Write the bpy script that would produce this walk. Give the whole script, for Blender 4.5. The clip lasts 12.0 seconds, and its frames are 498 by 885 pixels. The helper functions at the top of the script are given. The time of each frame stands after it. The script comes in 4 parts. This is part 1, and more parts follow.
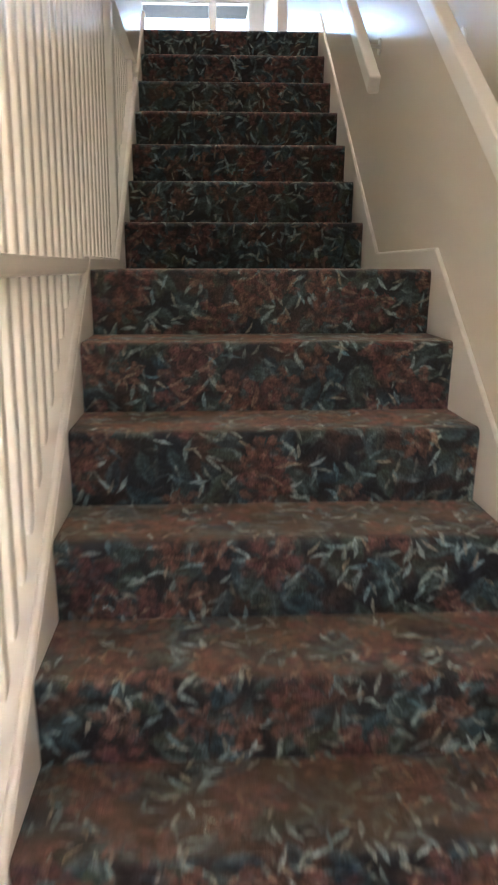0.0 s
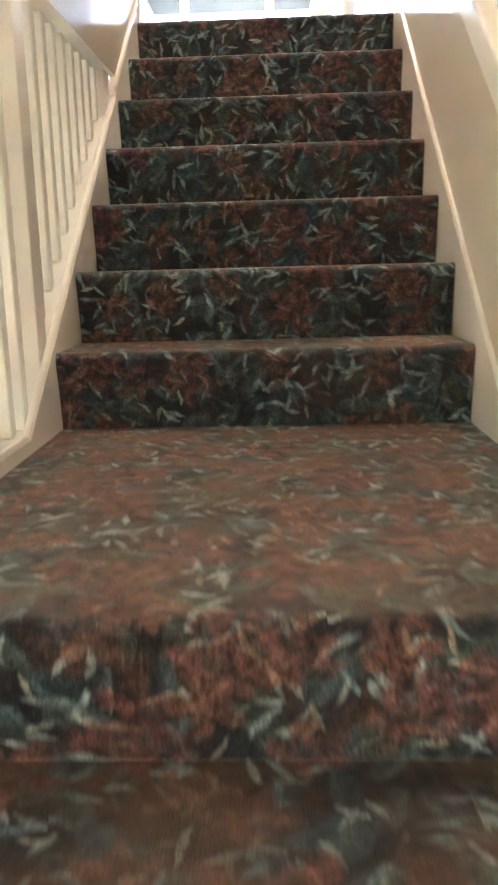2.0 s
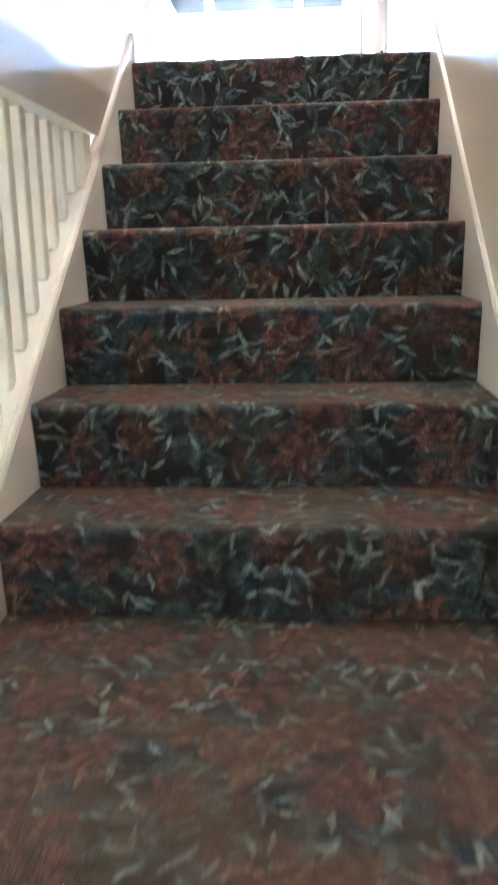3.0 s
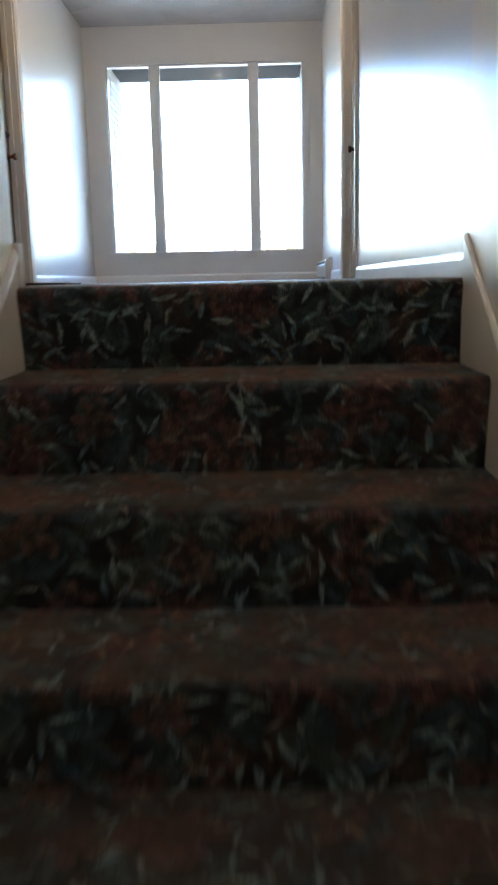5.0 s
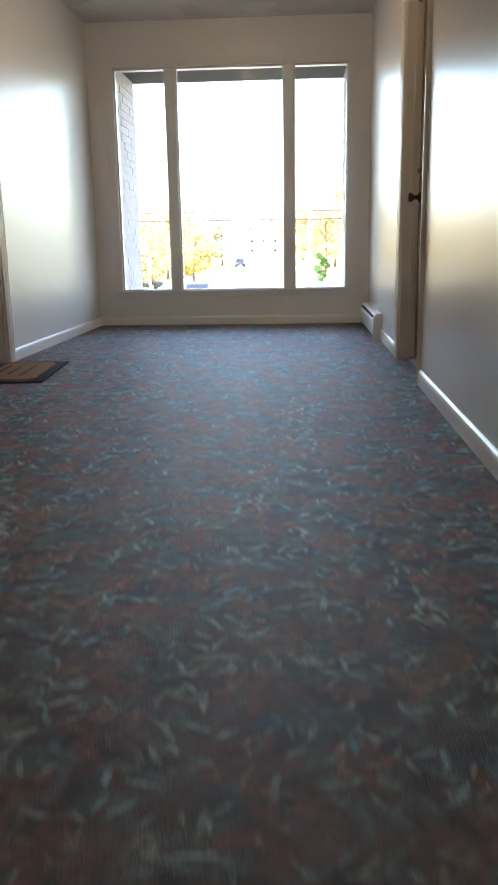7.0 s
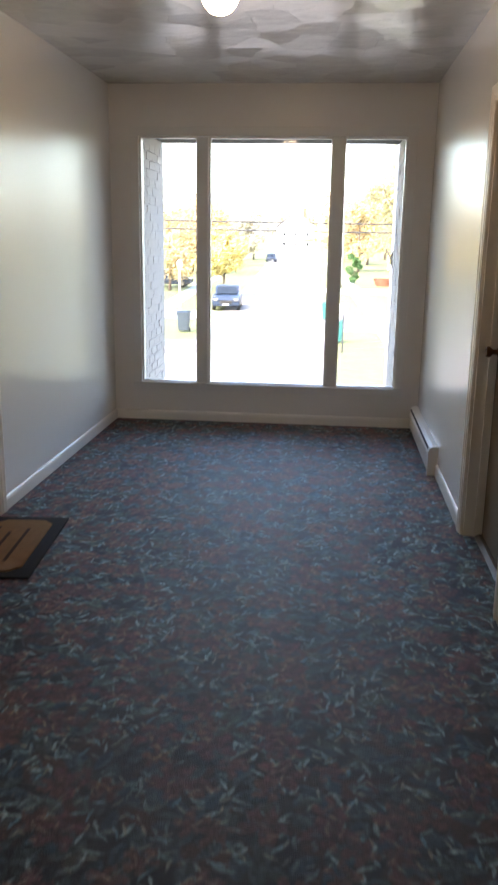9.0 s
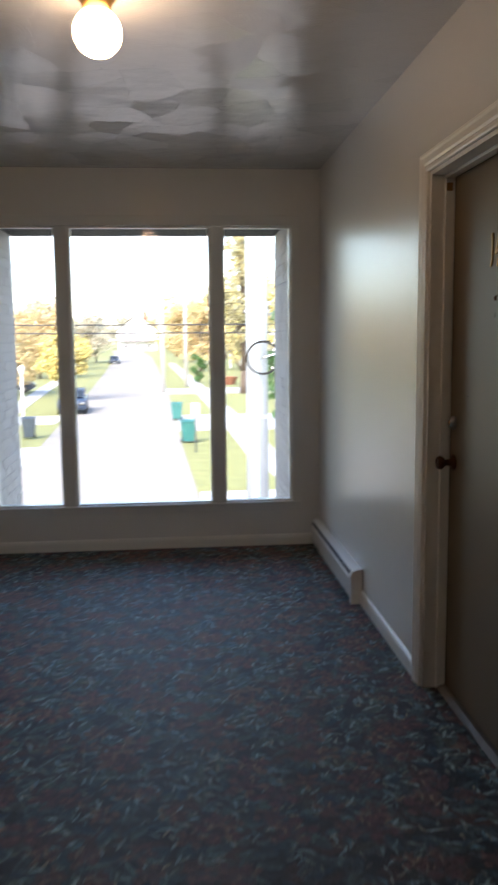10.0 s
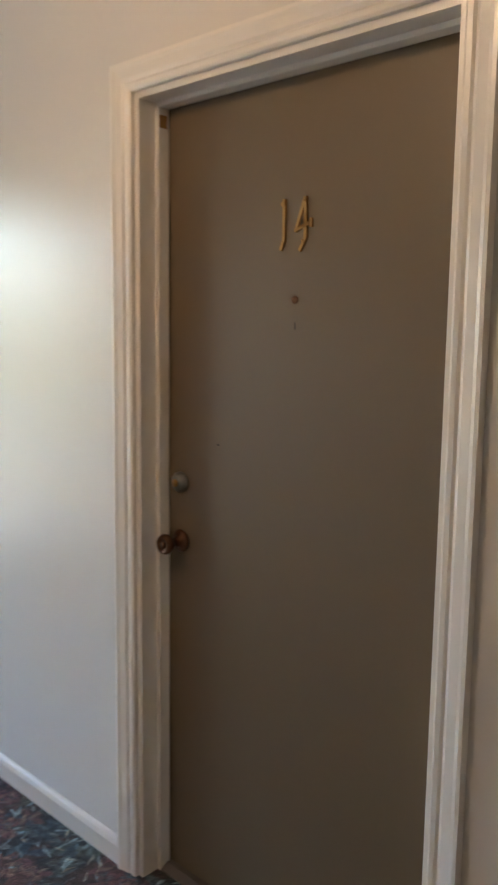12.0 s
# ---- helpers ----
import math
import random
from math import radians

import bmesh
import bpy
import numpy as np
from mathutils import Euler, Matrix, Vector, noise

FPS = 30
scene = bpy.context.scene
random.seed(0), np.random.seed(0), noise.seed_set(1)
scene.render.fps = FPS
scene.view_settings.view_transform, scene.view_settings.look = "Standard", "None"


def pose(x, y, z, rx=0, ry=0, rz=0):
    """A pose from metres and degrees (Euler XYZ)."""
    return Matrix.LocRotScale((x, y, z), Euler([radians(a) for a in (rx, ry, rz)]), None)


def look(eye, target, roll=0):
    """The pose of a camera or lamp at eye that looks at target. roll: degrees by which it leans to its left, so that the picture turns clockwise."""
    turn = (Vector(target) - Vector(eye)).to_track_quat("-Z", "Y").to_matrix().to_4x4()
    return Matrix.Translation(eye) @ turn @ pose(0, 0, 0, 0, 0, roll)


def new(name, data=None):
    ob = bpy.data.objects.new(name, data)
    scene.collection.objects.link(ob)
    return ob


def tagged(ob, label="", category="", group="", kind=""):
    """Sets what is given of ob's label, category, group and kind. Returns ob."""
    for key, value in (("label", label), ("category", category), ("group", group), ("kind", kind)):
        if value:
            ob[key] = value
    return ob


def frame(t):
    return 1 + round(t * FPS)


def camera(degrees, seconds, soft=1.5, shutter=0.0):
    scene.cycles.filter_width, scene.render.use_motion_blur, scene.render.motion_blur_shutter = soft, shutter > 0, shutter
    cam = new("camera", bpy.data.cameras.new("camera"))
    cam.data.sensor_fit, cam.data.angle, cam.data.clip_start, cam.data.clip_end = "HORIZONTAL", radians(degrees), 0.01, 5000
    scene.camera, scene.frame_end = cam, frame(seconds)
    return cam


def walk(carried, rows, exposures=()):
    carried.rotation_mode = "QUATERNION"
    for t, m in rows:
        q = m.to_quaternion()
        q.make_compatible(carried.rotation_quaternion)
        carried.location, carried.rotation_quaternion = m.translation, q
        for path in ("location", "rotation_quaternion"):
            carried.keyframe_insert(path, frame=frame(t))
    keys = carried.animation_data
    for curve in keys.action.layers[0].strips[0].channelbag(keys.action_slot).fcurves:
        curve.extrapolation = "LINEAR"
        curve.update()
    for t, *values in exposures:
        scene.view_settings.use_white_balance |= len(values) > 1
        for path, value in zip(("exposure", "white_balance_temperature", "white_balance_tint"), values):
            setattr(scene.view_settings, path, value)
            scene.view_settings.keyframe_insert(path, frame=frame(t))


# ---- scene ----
cam = camera(33.976, 12.0, soft=2.0, shutter=0.5)
PATH = [
    (0, 0.332, -2.483, 0.006, -3.067, -12.144, 0.034),
    (0.5, 0.384, -2.006, 0.029, -3.658, -10.886, 0.990),
    (1, 0.484, -1.592, 0.084, -0.706, -10.401, 0.514),
    (1.5, 0.494, -1.115, 0.195, 0.800, -10.404, 1.422),
    (2, 0.549, -0.864, 0.396, 2.097, -12.306, 1.499),
    (2.5, 0.537, -0.592, 0.532, 4.577, -13.081, 1.387),
    (3, 0.614, -0.352, 0.710, 4.246, -13.222, 1.232),
    (3.2, 0.621, -0.280, 0.789, 5.582, -13.037, 1.467),
    (4.8, 0.636, 0.555, 1.298, 2.845, -13.062, 1.485),
    (5, 0.566, 0.768, 1.364, 1.063, -11.287, 1.199),
    (5.5, 0.668, 1.396, 1.463, 1.994, -10.889, -0.136),
    (6, 0.601, 1.725, 1.693, 1.708, -11.868, 0.567),
    (6.5, 0.639, 2.014, 1.857, 0.902, -12.862, 0.051),
    (7, 0.586, 2.194, 2.043, 3.550, -13.604, 0.961),
    (7.2, 0.572, 2.301, 2.155, 3.530, -13.998, 1.007),
    (8.8, 0.488, 3.137, 2.710, 6.176, -14.643, -0.688),
    (9, 0.470, 3.215, 2.802, 5.728, -14.236, -0.849),
    (9.5, 0.305, 3.594, 2.825, 1.519, -10.340, 0.312),
    (10, 0.195, 4.064, 2.780, -5.251, -7.322, 0.588),
    (10.5, 0.064, 4.521, 2.796, -14.306, -5.809, -0.623),
    (11, -0.052, 4.922, 2.808, -26.163, -5.466, -0.539),
    (11.5, -0.051, 5.262, 2.815, -34.865, -6.055, -0.600),
    (12, -0.112, 5.557, 2.836, -46.411, -7.846, -0.700),
]
walk(cam, [(t, pose(x, y, z, 90 + p, r, w)) for t, x, y, z, w, p, r in PATH],
     exposures=[(0.0, 5.85, 5500, 14), (0.6, 6.25, 5700, 14), (1.5, 6.75, 5900, 14), (2.4, 7.0, 5600, 13), (3.2, 6.95, 5000, 12), (4.8, 4.8, 5400, 11), (5.5, 4.5, 6000, 11),
                (6.5, 4.1, 6700, 15), (7.2, 3.9, 6800, 16), (9.0, 3.55, 6700, 18), (10.0, 2.75, 6600, 17), (10.5, 2.6, 6500, 18), (11.0, 3.5, 6400, 19), (11.5, 3.85, 6600, 18), (12.0, 4.2, 6700, 17)])

# ---- light: overcast autumn day, warm globes inside ----
world = bpy.data.worlds.new("overcast_sky")
scene.world = world
world.use_nodes = True
wn = world.node_tree
sky = wn.nodes.new("ShaderNodeTexSky")
sky.sky_type = "NISHITA"
sky.sun_disc = False
sky.sun_elevation, sky.sun_rotation = radians(38), radians(205)
sky.air_density, sky.dust_density = 1.0, 1.5
wn.links.new(sky.outputs[0], wn.nodes["Background"].inputs[0])
wn.nodes["Background"].inputs[1].default_value = 0.15
sun = new("sun", bpy.data.lights.new("sun", "SUN"))
sun.data.energy, sun.data.angle, sun.data.color = 1.5, radians(30), (1.0, 0.95, 0.88)
sun.matrix_world = look((-14, -30, 26), (0, 0, 0))

# ---- plan ----
W, L, G, R = 1.021, 1.119, 0.257, 0.194      # stair width, landing depth, going, riser
TZ, LZ = 7 * R, -7 * R                        # upper hall, lower hall
CZ, SZ = TZ + 2.514, 1.05                     # ceiling, soffit beside the stair
YT = L + 6 * G                                # top nosing
XL, XR, YW = -1.224, 1.174, 9.538             # upper hall walls, window wall
WX0, WX1, WZ0, WZ1 = -1.003, 0.984, TZ + 0.302, TZ + 2.151
GZ = -1.9                                     # street
YB = -4.2                                     # back of the lower hall


# ---- mesh helpers ----
def quads(name, verts, faces, material, parent=None, label=""):
    me = bpy.data.meshes.new(name)
    me.from_pydata(verts, [], faces)
    me.materials.append(material)
    ob = new(name, me)
    ob.parent = parent
    return tagged(ob, label)


def part(name, bm, material, parent=None, label="", smooth=False):
    me = bpy.data.meshes.new(name)
    bmesh.ops.recalc_face_normals(bm, faces=bm.faces)
    if smooth:
        for f in bm.faces:
            f.smooth = True
    bm.to_mesh(me)
    bm.free()
    me.materials.append(material)
    ob = new(name, me)
    ob.parent = parent
    return tagged(ob, label)


def block(x0, x1, y0, y1, z0, z1, bevel=0.0, segments=2, bm=None):
    own = bmesh.new()
    bmesh.ops.create_cube(own, size=1, matrix=Matrix.LocRotScale(((x0 + x1) / 2, (y0 + y1) / 2, (z0 + z1) / 2), None, (abs(x1 - x0), abs(y1 - y0), abs(z1 - z0))))
    if bevel:
        bmesh.ops.bevel(own, geom=own.edges[:], offset=bevel, segments=segments, affect="EDGES", profile=0.6)
    return merge(own, bm)


def merge(own, bm, m=None):
    if m is not None:
        own.transform(m)
    if bm is None:
        return own
    me = bpy.data.meshes.new("tmp")
    own.to_mesh(me)
    own.free()
    bm.from_mesh(me)
    bpy.data.meshes.remove(me)
    return bm


def rod(p0, p1, r0, r1=None, n=16, bm=None):
    own = bmesh.new()
    p0, p1 = Vector(p0), Vector(p1)
    d = p1 - p0
    bmesh.ops.create_cone(own, cap_ends=True, segments=n, radius1=r0, radius2=r0 if r1 is None else r1, depth=d.length)
    own.transform(Matrix.Translation((p0 + p1) / 2) @ d.to_track_quat("Z", "Y").to_matrix().to_4x4())
    return merge(own, bm)


def lathe(profile, n=32, m=None, bm=None):
    """profile: (radius, height) pairs, turned round z."""
    own = bmesh.new()
    rings = [[own.verts.new((r * math.cos(2 * math.pi * i / n), r * math.sin(2 * math.pi * i / n), h)) for i in range(n)] for r, h in profile]
    for a, b in zip(rings, rings[1:]):
        for i in range(n):
            own.faces.new((a[i], a[(i + 1) % n], b[(i + 1) % n], b[i]))
    for ring in (rings[0], rings[-1]):
        own.faces.new(ring)
    bmesh.ops.remove_doubles(own, verts=own.verts, dist=1e-6)
    return merge(own, bm, m)


def torus(R1, r, n=40, k=10, m=None, bm=None):
    own = bmesh.new()
    rings = [[own.verts.new(((R1 + r * math.cos(2 * math.pi * j / k)) * math.cos(2 * math.pi * i / n), (R1 + r * math.cos(2 * math.pi * j / k)) * math.sin(2 * math.pi * i / n), r * math.sin(2 * math.pi * j / k))) for j in range(k)] for i in range(n)]
    for i in range(n):
        for j in range(k):
            own.faces.new((rings[i][j], rings[(i + 1) % n][j], rings[(i + 1) % n][(j + 1) % k], rings[i][(j + 1) % k]))
    return merge(own, bm, m)


def prism(outline, axis, a, b, bm=None):
    """outline: points in the plane across axis ('x': (y, z), 'y': (x, z), 'z': (x, y)), drawn out from a to b."""
    own = bmesh.new()
    put = {"x": lambda p, v: (v, p[0], p[1]), "y": lambda p, v: (p[0], v, p[1]), "z": lambda p, v: (p[0], p[1], v)}[axis]
    lo, hi = [own.verts.new(put(p, a)) for p in outline], [own.verts.new(put(p, b)) for p in outline]
    n = len(outline)
    own.faces.new(lo), own.faces.new(hi[::-1])
    for i in range(n):
        own.faces.new((lo[i], lo[(i + 1) % n], hi[(i + 1) % n], hi[i]))
    return merge(own, bm)


def thing(name, at, label, category, group="", kind="", turn=0):
    ob = new(name)
    ob.matrix_world = pose(*at, 0, 0, turn)
    return tagged(ob, label, category, group, kind)


# ---- materials ----
class Nodes:
    def __init__(self, name):
        self.mat = bpy.data.materials.new(name)
        self.mat.use_nodes = True
        self.t = self.mat.node_tree
        self.bsdf = self.t.nodes["Principled BSDF"]

    def add(self, kind, **settings):
        n = self.t.nodes.new("ShaderNode" + kind)
        for k, v in settings.items():
            setattr(n, k, v)
        return n

    def link(self, a, b):
        self.t.links.new(a, b)

    def set(self, **inputs):
        for k, v in inputs.items():
            self.bsdf.inputs[k.replace("_", " ")].default_value = v
        return self

    def coords(self, out="Object"):
        return self.add("TexCoord").outputs[out]

    def noise(self, vec, scale, detail=4.0, rough=0.55):
        n = self.add("TexNoise")
        n.inputs["Scale"].default_value, n.inputs["Detail"].default_value, n.inputs["Roughness"].default_value = scale, detail, rough
        self.link(vec, n.inputs["Vector"])
        return n

    def ramp(self, fac, stops):
        r = self.add("ValToRGB")
        while len(r.color_ramp.elements) < len(stops):
            r.color_ramp.elements.new(0.5)
        for e, (p, c) in zip(r.color_ramp.elements, stops):
            e.position, e.color = p, (*c, 1) if len(c) == 3 else c
        self.link(fac, r.inputs[0])
        return r.outputs[0]

    def mix(self, fac, a, b, blend="MIX"):
        m = self.add("Mix", data_type="RGBA", blend_type=blend)
        for sock, v in ((m.inputs[0], fac), (m.inputs[6], a), (m.inputs[7], b)):
            if isinstance(v, (int, float)):
                sock.default_value = v
            elif isinstance(v, tuple):
                sock.default_value = (*v, 1)
            else:
                self.link(v, sock)
        return m.outputs[2]

    def math(self, op, a, b=0.0):
        m = self.add("Math", operation=op)
        for sock, v in zip(m.inputs, (a, b)):
            if isinstance(v, (int, float)):
                sock.default_value = v
            else:
                self.link(v, sock)
        return m.outputs[0]

    def bump(self, height, strength, dist):
        b = self.add("Bump")
        b.inputs["Strength"].default_value, b.inputs["Distance"].default_value = strength, dist
        self.link(height, b.inputs["Height"])
        self.link(b.outputs[0], self.bsdf.inputs["Normal"])
        return self

    def colour(self, c):
        self.link(c, self.bsdf.inputs["Base Color"])
        return self

    def scatter(self, vec, scale, shift):
        """Coordinates about scattered centres, each turned its own way, and two random numbers."""
        off = self.add("VectorMath", operation="ADD")
        self.link(vec, off.inputs[0])
        off.inputs[1].default_value = (shift, shift * 1.7, 0)
        vor = self.add("TexVoronoi", voronoi_dimensions="2D")
        vor.inputs["Scale"].default_value = scale
        self.link(off.outputs[0], vor.inputs["Vector"])
        loc = self.add("VectorMath", operation="SUBTRACT")
        self.link(off.outputs[0], loc.inputs[0])
        self.link(vor.outputs["Position"], loc.inputs[1])
        sep = self.add("SeparateColor")
        self.link(vor.outputs["Color"], sep.inputs[0])
        rot = self.add("VectorRotate", rotation_type="Z_AXIS")
        self.link(loc.outputs[0], rot.inputs["Vector"])
        self.link(self.math("MULTIPLY", sep.outputs[0], 6.283), rot.inputs["Angle"])
        return rot, sep

    def flowers(self, vec, scale, size, half_petals, shift):
        """A mask of scattered flowers, a random number for each and the light middle of their petals."""
        rot, sep = self.scatter(vec, scale, shift)
        xyz = self.add("SeparateXYZ")
        self.link(rot.outputs[0], xyz.inputs[0])
        ln = self.add("VectorMath", operation="LENGTH")
        self.link(rot.outputs[0], ln.inputs[0])
        lobe = self.math("ABSOLUTE", self.math("COSINE", self.math("MULTIPLY", self.math("ARCTAN2", xyz.outputs[1], xyz.outputs[0]), half_petals)))
        lobe = self.math("POWER", lobe, 0.7)
        reach = self.math("MULTIPLY", self.math("ADD", self.math("MULTIPLY", lobe, 0.7), 0.3), size)
        mr = self.add("MapRange", interpolation_type="SMOOTHSTEP")
        self.link(self.math("DIVIDE", ln.outputs["Value"], reach), mr.inputs[0])
        mr.inputs[1].default_value, mr.inputs[2].default_value = 1.0, 0.75
        mr.inputs[3].default_value, mr.inputs[4].default_value = 0.0, 1.0
        out = self.math("DIVIDE", ln.outputs["Value"], size)
        return mr.outputs[0], sep.outputs[1], self.math("MULTIPLY", self.math("MULTIPLY", lobe, lobe), self.math("MINIMUM", self.math("MULTIPLY", out, 2.2), 1.0))

    def leaves(self, vec, scale, length, width, shift, soft=0.25, bend=3.0):
        """A mask of scattered leaf shapes, each turned its own way."""
        rot, sep = self.scatter(vec, scale, shift)
        xyz = self.add("SeparateXYZ")
        self.link(rot.outputs[0], xyz.inputs[0])
        lx, ly = xyz.outputs[0], xyz.outputs[1]
        ly = self.math("ADD", ly, self.math("MULTIPLY", self.math("MULTIPLY", lx, lx), bend))
        a, b = self.math("DIVIDE", lx, length), self.math("DIVIDE", ly, width)
        d = self.math("ADD", self.math("MULTIPLY", a, a), self.math("ABSOLUTE", b))
        mr = self.add("MapRange", interpolation_type="SMOOTHSTEP")
        self.link(d, mr.inputs[0])
        mr.inputs[1].default_value, mr.inputs[2].default_value = 1.0, 1.0 - soft
        mr.inputs[3].default_value, mr.inputs[4].default_value = 0.0, 1.0
        side = self.add("MapRange", interpolation_type="SMOOTHSTEP")
        self.link(b, side.inputs[0])
        side.inputs[1].default_value, side.inputs[2].default_value = 0.02, 0.40
        return mr.outputs[0], sep.outputs[1], self.math("MULTIPLY", side.outputs[0], mr.outputs[0])


def paint(name, colour, rough, warm=0.03, orange=0.08, coat=0.0):
    n = Nodes(name).set(Roughness=rough)
    v = n.coords()
    big, fine = n.noise(v, 0.9, 3), n.noise(v, 140, 3)
    tint = tuple(c * (1 - warm * k) for c, k in zip(colour, (1, 1.6, 2.4)))
    n.colour(n.mix(big.outputs[0], colour, tint))
    n.set(Coat_Weight=coat, Coat_Roughness=0.15)
    return n.bump(fine.outputs[0], orange, 0.002).mat


def carpet_material():
    """Leaf-and-flower broadloom: rust flowers and teal leaves with pale edges on near-black."""
    n = Nodes("patterned_carpet").set(Roughness=0.56, Specular_IOR_Level=0.32, Sheen_Weight=1.0, Sheen_Roughness=0.5)
    uv = n.coords("UV")

    def warped(scale, amount):
        sub = n.add("VectorMath", operation="SUBTRACT")
        n.link(n.noise(uv, scale, 3).outputs["Color"], sub.inputs[0])
        sub.inputs[1].default_value = (0.5, 0.5, 0.5)
        sc = n.add("VectorMath", operation="SCALE")
        n.link(sub.outputs[0], sc.inputs[0])
        sc.inputs["Scale"].default_value = amount
        ad = n.add("VectorMath", operation="ADD")
        n.link(uv, ad.inputs[0])
        n.link(sc.outputs[0], ad.inputs[1])
        return ad.outputs[0]

    vec, loose = warped(24, 0.020), warped(30, 0.060)
    ground = n.mix(n.noise(uv, 16, 3).outputs[0], (0.002, 0.003, 0.007), (0.014, 0.018, 0.022))
    col = n.mix(n.ramp(n.noise(uv, 7, 2).outputs[0], [(0.48, (0, 0, 0)), (0.62, (0.8, 0.8, 0.8))]), ground, (0.050, 0.028, 0.022))
    # broad teal and olive leaves
    for scale, a, b, shift, c1, c2, op in ((9.0, 0.075, 0.034, 0.0, (0.012, 0.036, 0.052), (0.036, 0.040, 0.028), 0.8),
                                           (11.5, 0.058, 0.024, 3.1, (0.011, 0.028, 0.044), (0.034, 0.050, 0.042), 0.8)):
        mask, pick, edge = n.leaves(vec, scale, a, b, shift, 0.5, 2.0)
        col = n.mix(n.math("MULTIPLY", mask, op), col, n.mix(pick, c1, c2))
        col = n.mix(n.math("MULTIPLY", edge, 0.3), col, (0.09, 0.13, 0.14))
    # rust and mauve flowers
    bloom = None
    patchy = n.ramp(n.noise(uv, 34, 3).outputs[0], [(0.38, (0.25, 0.25, 0.25)), (0.56, (0.95, 0.95, 0.95))])
    for scale, size, petals, shift, c1, c2, c3 in ((5.2, 0.088, 2.5, 1.3, (0.104, 0.047, 0.042), (0.080, 0.034, 0.040), 0.48),
                                                  (7.0, 0.058, 2.5, 6.1, (0.104, 0.058, 0.043), (0.092, 0.040, 0.042), 0.40)):
        mask, pick, vein = n.flowers(loose, scale, size, petals, shift)
        mask = n.math("MULTIPLY", mask, n.math("GREATER_THAN", pick, 1.0 - c3 - 0.2))
        petal = n.mix(vein, n.mix(0.6, n.mix(pick, c1, c2), (0.020, 0.010, 0.011)), n.mix(pick, c2, c1))
        col = n.mix(n.math("MULTIPLY", mask, patchy), col, petal)
        bloom = mask if bloom is None else n.math("MAXIMUM", bloom, mask)
    # narrow pale-edged blades, in clumps
    clump = n.ramp(n.noise(uv, 8.0, 2, 0.5).outputs[0], [(0.40, (0.08, 0.08, 0.08)), (0.56, (1, 1, 1))])
    for scale, a, b, shift, c1, c2, op in ((13.0, 0.040, 0.0095, 7.7, (0.12, 0.21, 0.24), (0.27, 0.34, 0.32), 0.7),
                                           (16.5, 0.032, 0.0080, 5.9, (0.32, 0.39, 0.38), (0.08, 0.16, 0.20), 0.85),
                                           (20.0, 0.027, 0.0070, 11.3, (0.16, 0.25, 0.27), (0.22, 0.19, 0.14), 0.75)):
        mask, pick, edge = n.leaves(vec, scale, a, b, shift, 0.7, 4.0)
        keep = n.math("MULTIPLY", n.math("GREATER_THAN", pick, 0.25), n.math("MULTIPLY", clump, op))
        tint = n.mix(bloom, n.mix(pick, c1, c2), n.mix(pick, (0.13, 0.070, 0.056), (0.17, 0.13, 0.095)))
        col = n.mix(n.math("MULTIPLY", mask, keep), col, tint)
    grain = n.noise(uv, 210, 3)
    col = n.mix(0.75, col, n.ramp(grain.outputs[0], [(0.32, (0.3, 0.3, 0.3)), (0.68, (1.5, 1.5, 1.5))]), "MULTIPLY")
    mottle = n.ramp(n.noise(uv, 46, 4, 0.65).outputs[0], [(0.36, (0.45, 0.45, 0.48)), (0.64, (1.6, 1.58, 1.55))])
    col = n.mix(1.0, col, mottle, "MULTIPLY")
    col = n.mix(1.0, col, (1.08, 1.06, 1.06), "MULTIPLY")
    # browner tone on upward-facing carpet: along the middle, most of all on the stairs
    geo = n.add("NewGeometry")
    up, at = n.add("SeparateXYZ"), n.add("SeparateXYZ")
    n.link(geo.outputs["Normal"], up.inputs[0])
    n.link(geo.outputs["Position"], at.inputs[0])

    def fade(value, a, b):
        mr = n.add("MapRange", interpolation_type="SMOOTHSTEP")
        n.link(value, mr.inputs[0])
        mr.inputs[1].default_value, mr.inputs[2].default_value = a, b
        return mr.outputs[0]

    tone_patches = n.ramp(n.noise(uv, 5.5, 5, 0.65).outputs[0], [(0.38, (0.2, 0.2, 0.2)), (0.60, (1.0, 1.0, 1.0))])
    flat_middle = n.math("MULTIPLY", fade(up.outputs[2], 0.55, 0.98), n.math("SUBTRACT", 1.0, fade(n.math("ABSOLUTE", n.math("SUBTRACT", at.outputs[0], 0.42)), 0.42, 0.95)))
    flat_middle = n.math("MULTIPLY", flat_middle, n.math("SUBTRACT", 1.0, n.math("MULTIPLY", fade(at.outputs[1], 2.6, 4.2), 0.75)))
    tan_tone = n.mix(n.noise(uv, 30, 3).outputs[0], (0.066, 0.058, 0.032), (0.125, 0.076, 0.056))
    col = n.mix(n.math("MULTIPLY", n.math("MULTIPLY", flat_middle, tone_patches), 0.48), col, tan_tone)
    n.link(n.mix(1.0, col, (4.4, 4.3, 4.2), "MULTIPLY"), n.bsdf.inputs["Sheen Tint"])
    rib = n.add("TexWave", bands_direction="X")
    rib.inputs["Scale"].default_value, rib.inputs["Distortion"].default_value = 70, 0.6
    n.link(uv, rib.inputs["Vector"])
    h = n.math("ADD", grain.outputs[0], n.math("MULTIPLY", rib.outputs[0], 0.05))
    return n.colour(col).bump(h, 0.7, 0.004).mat


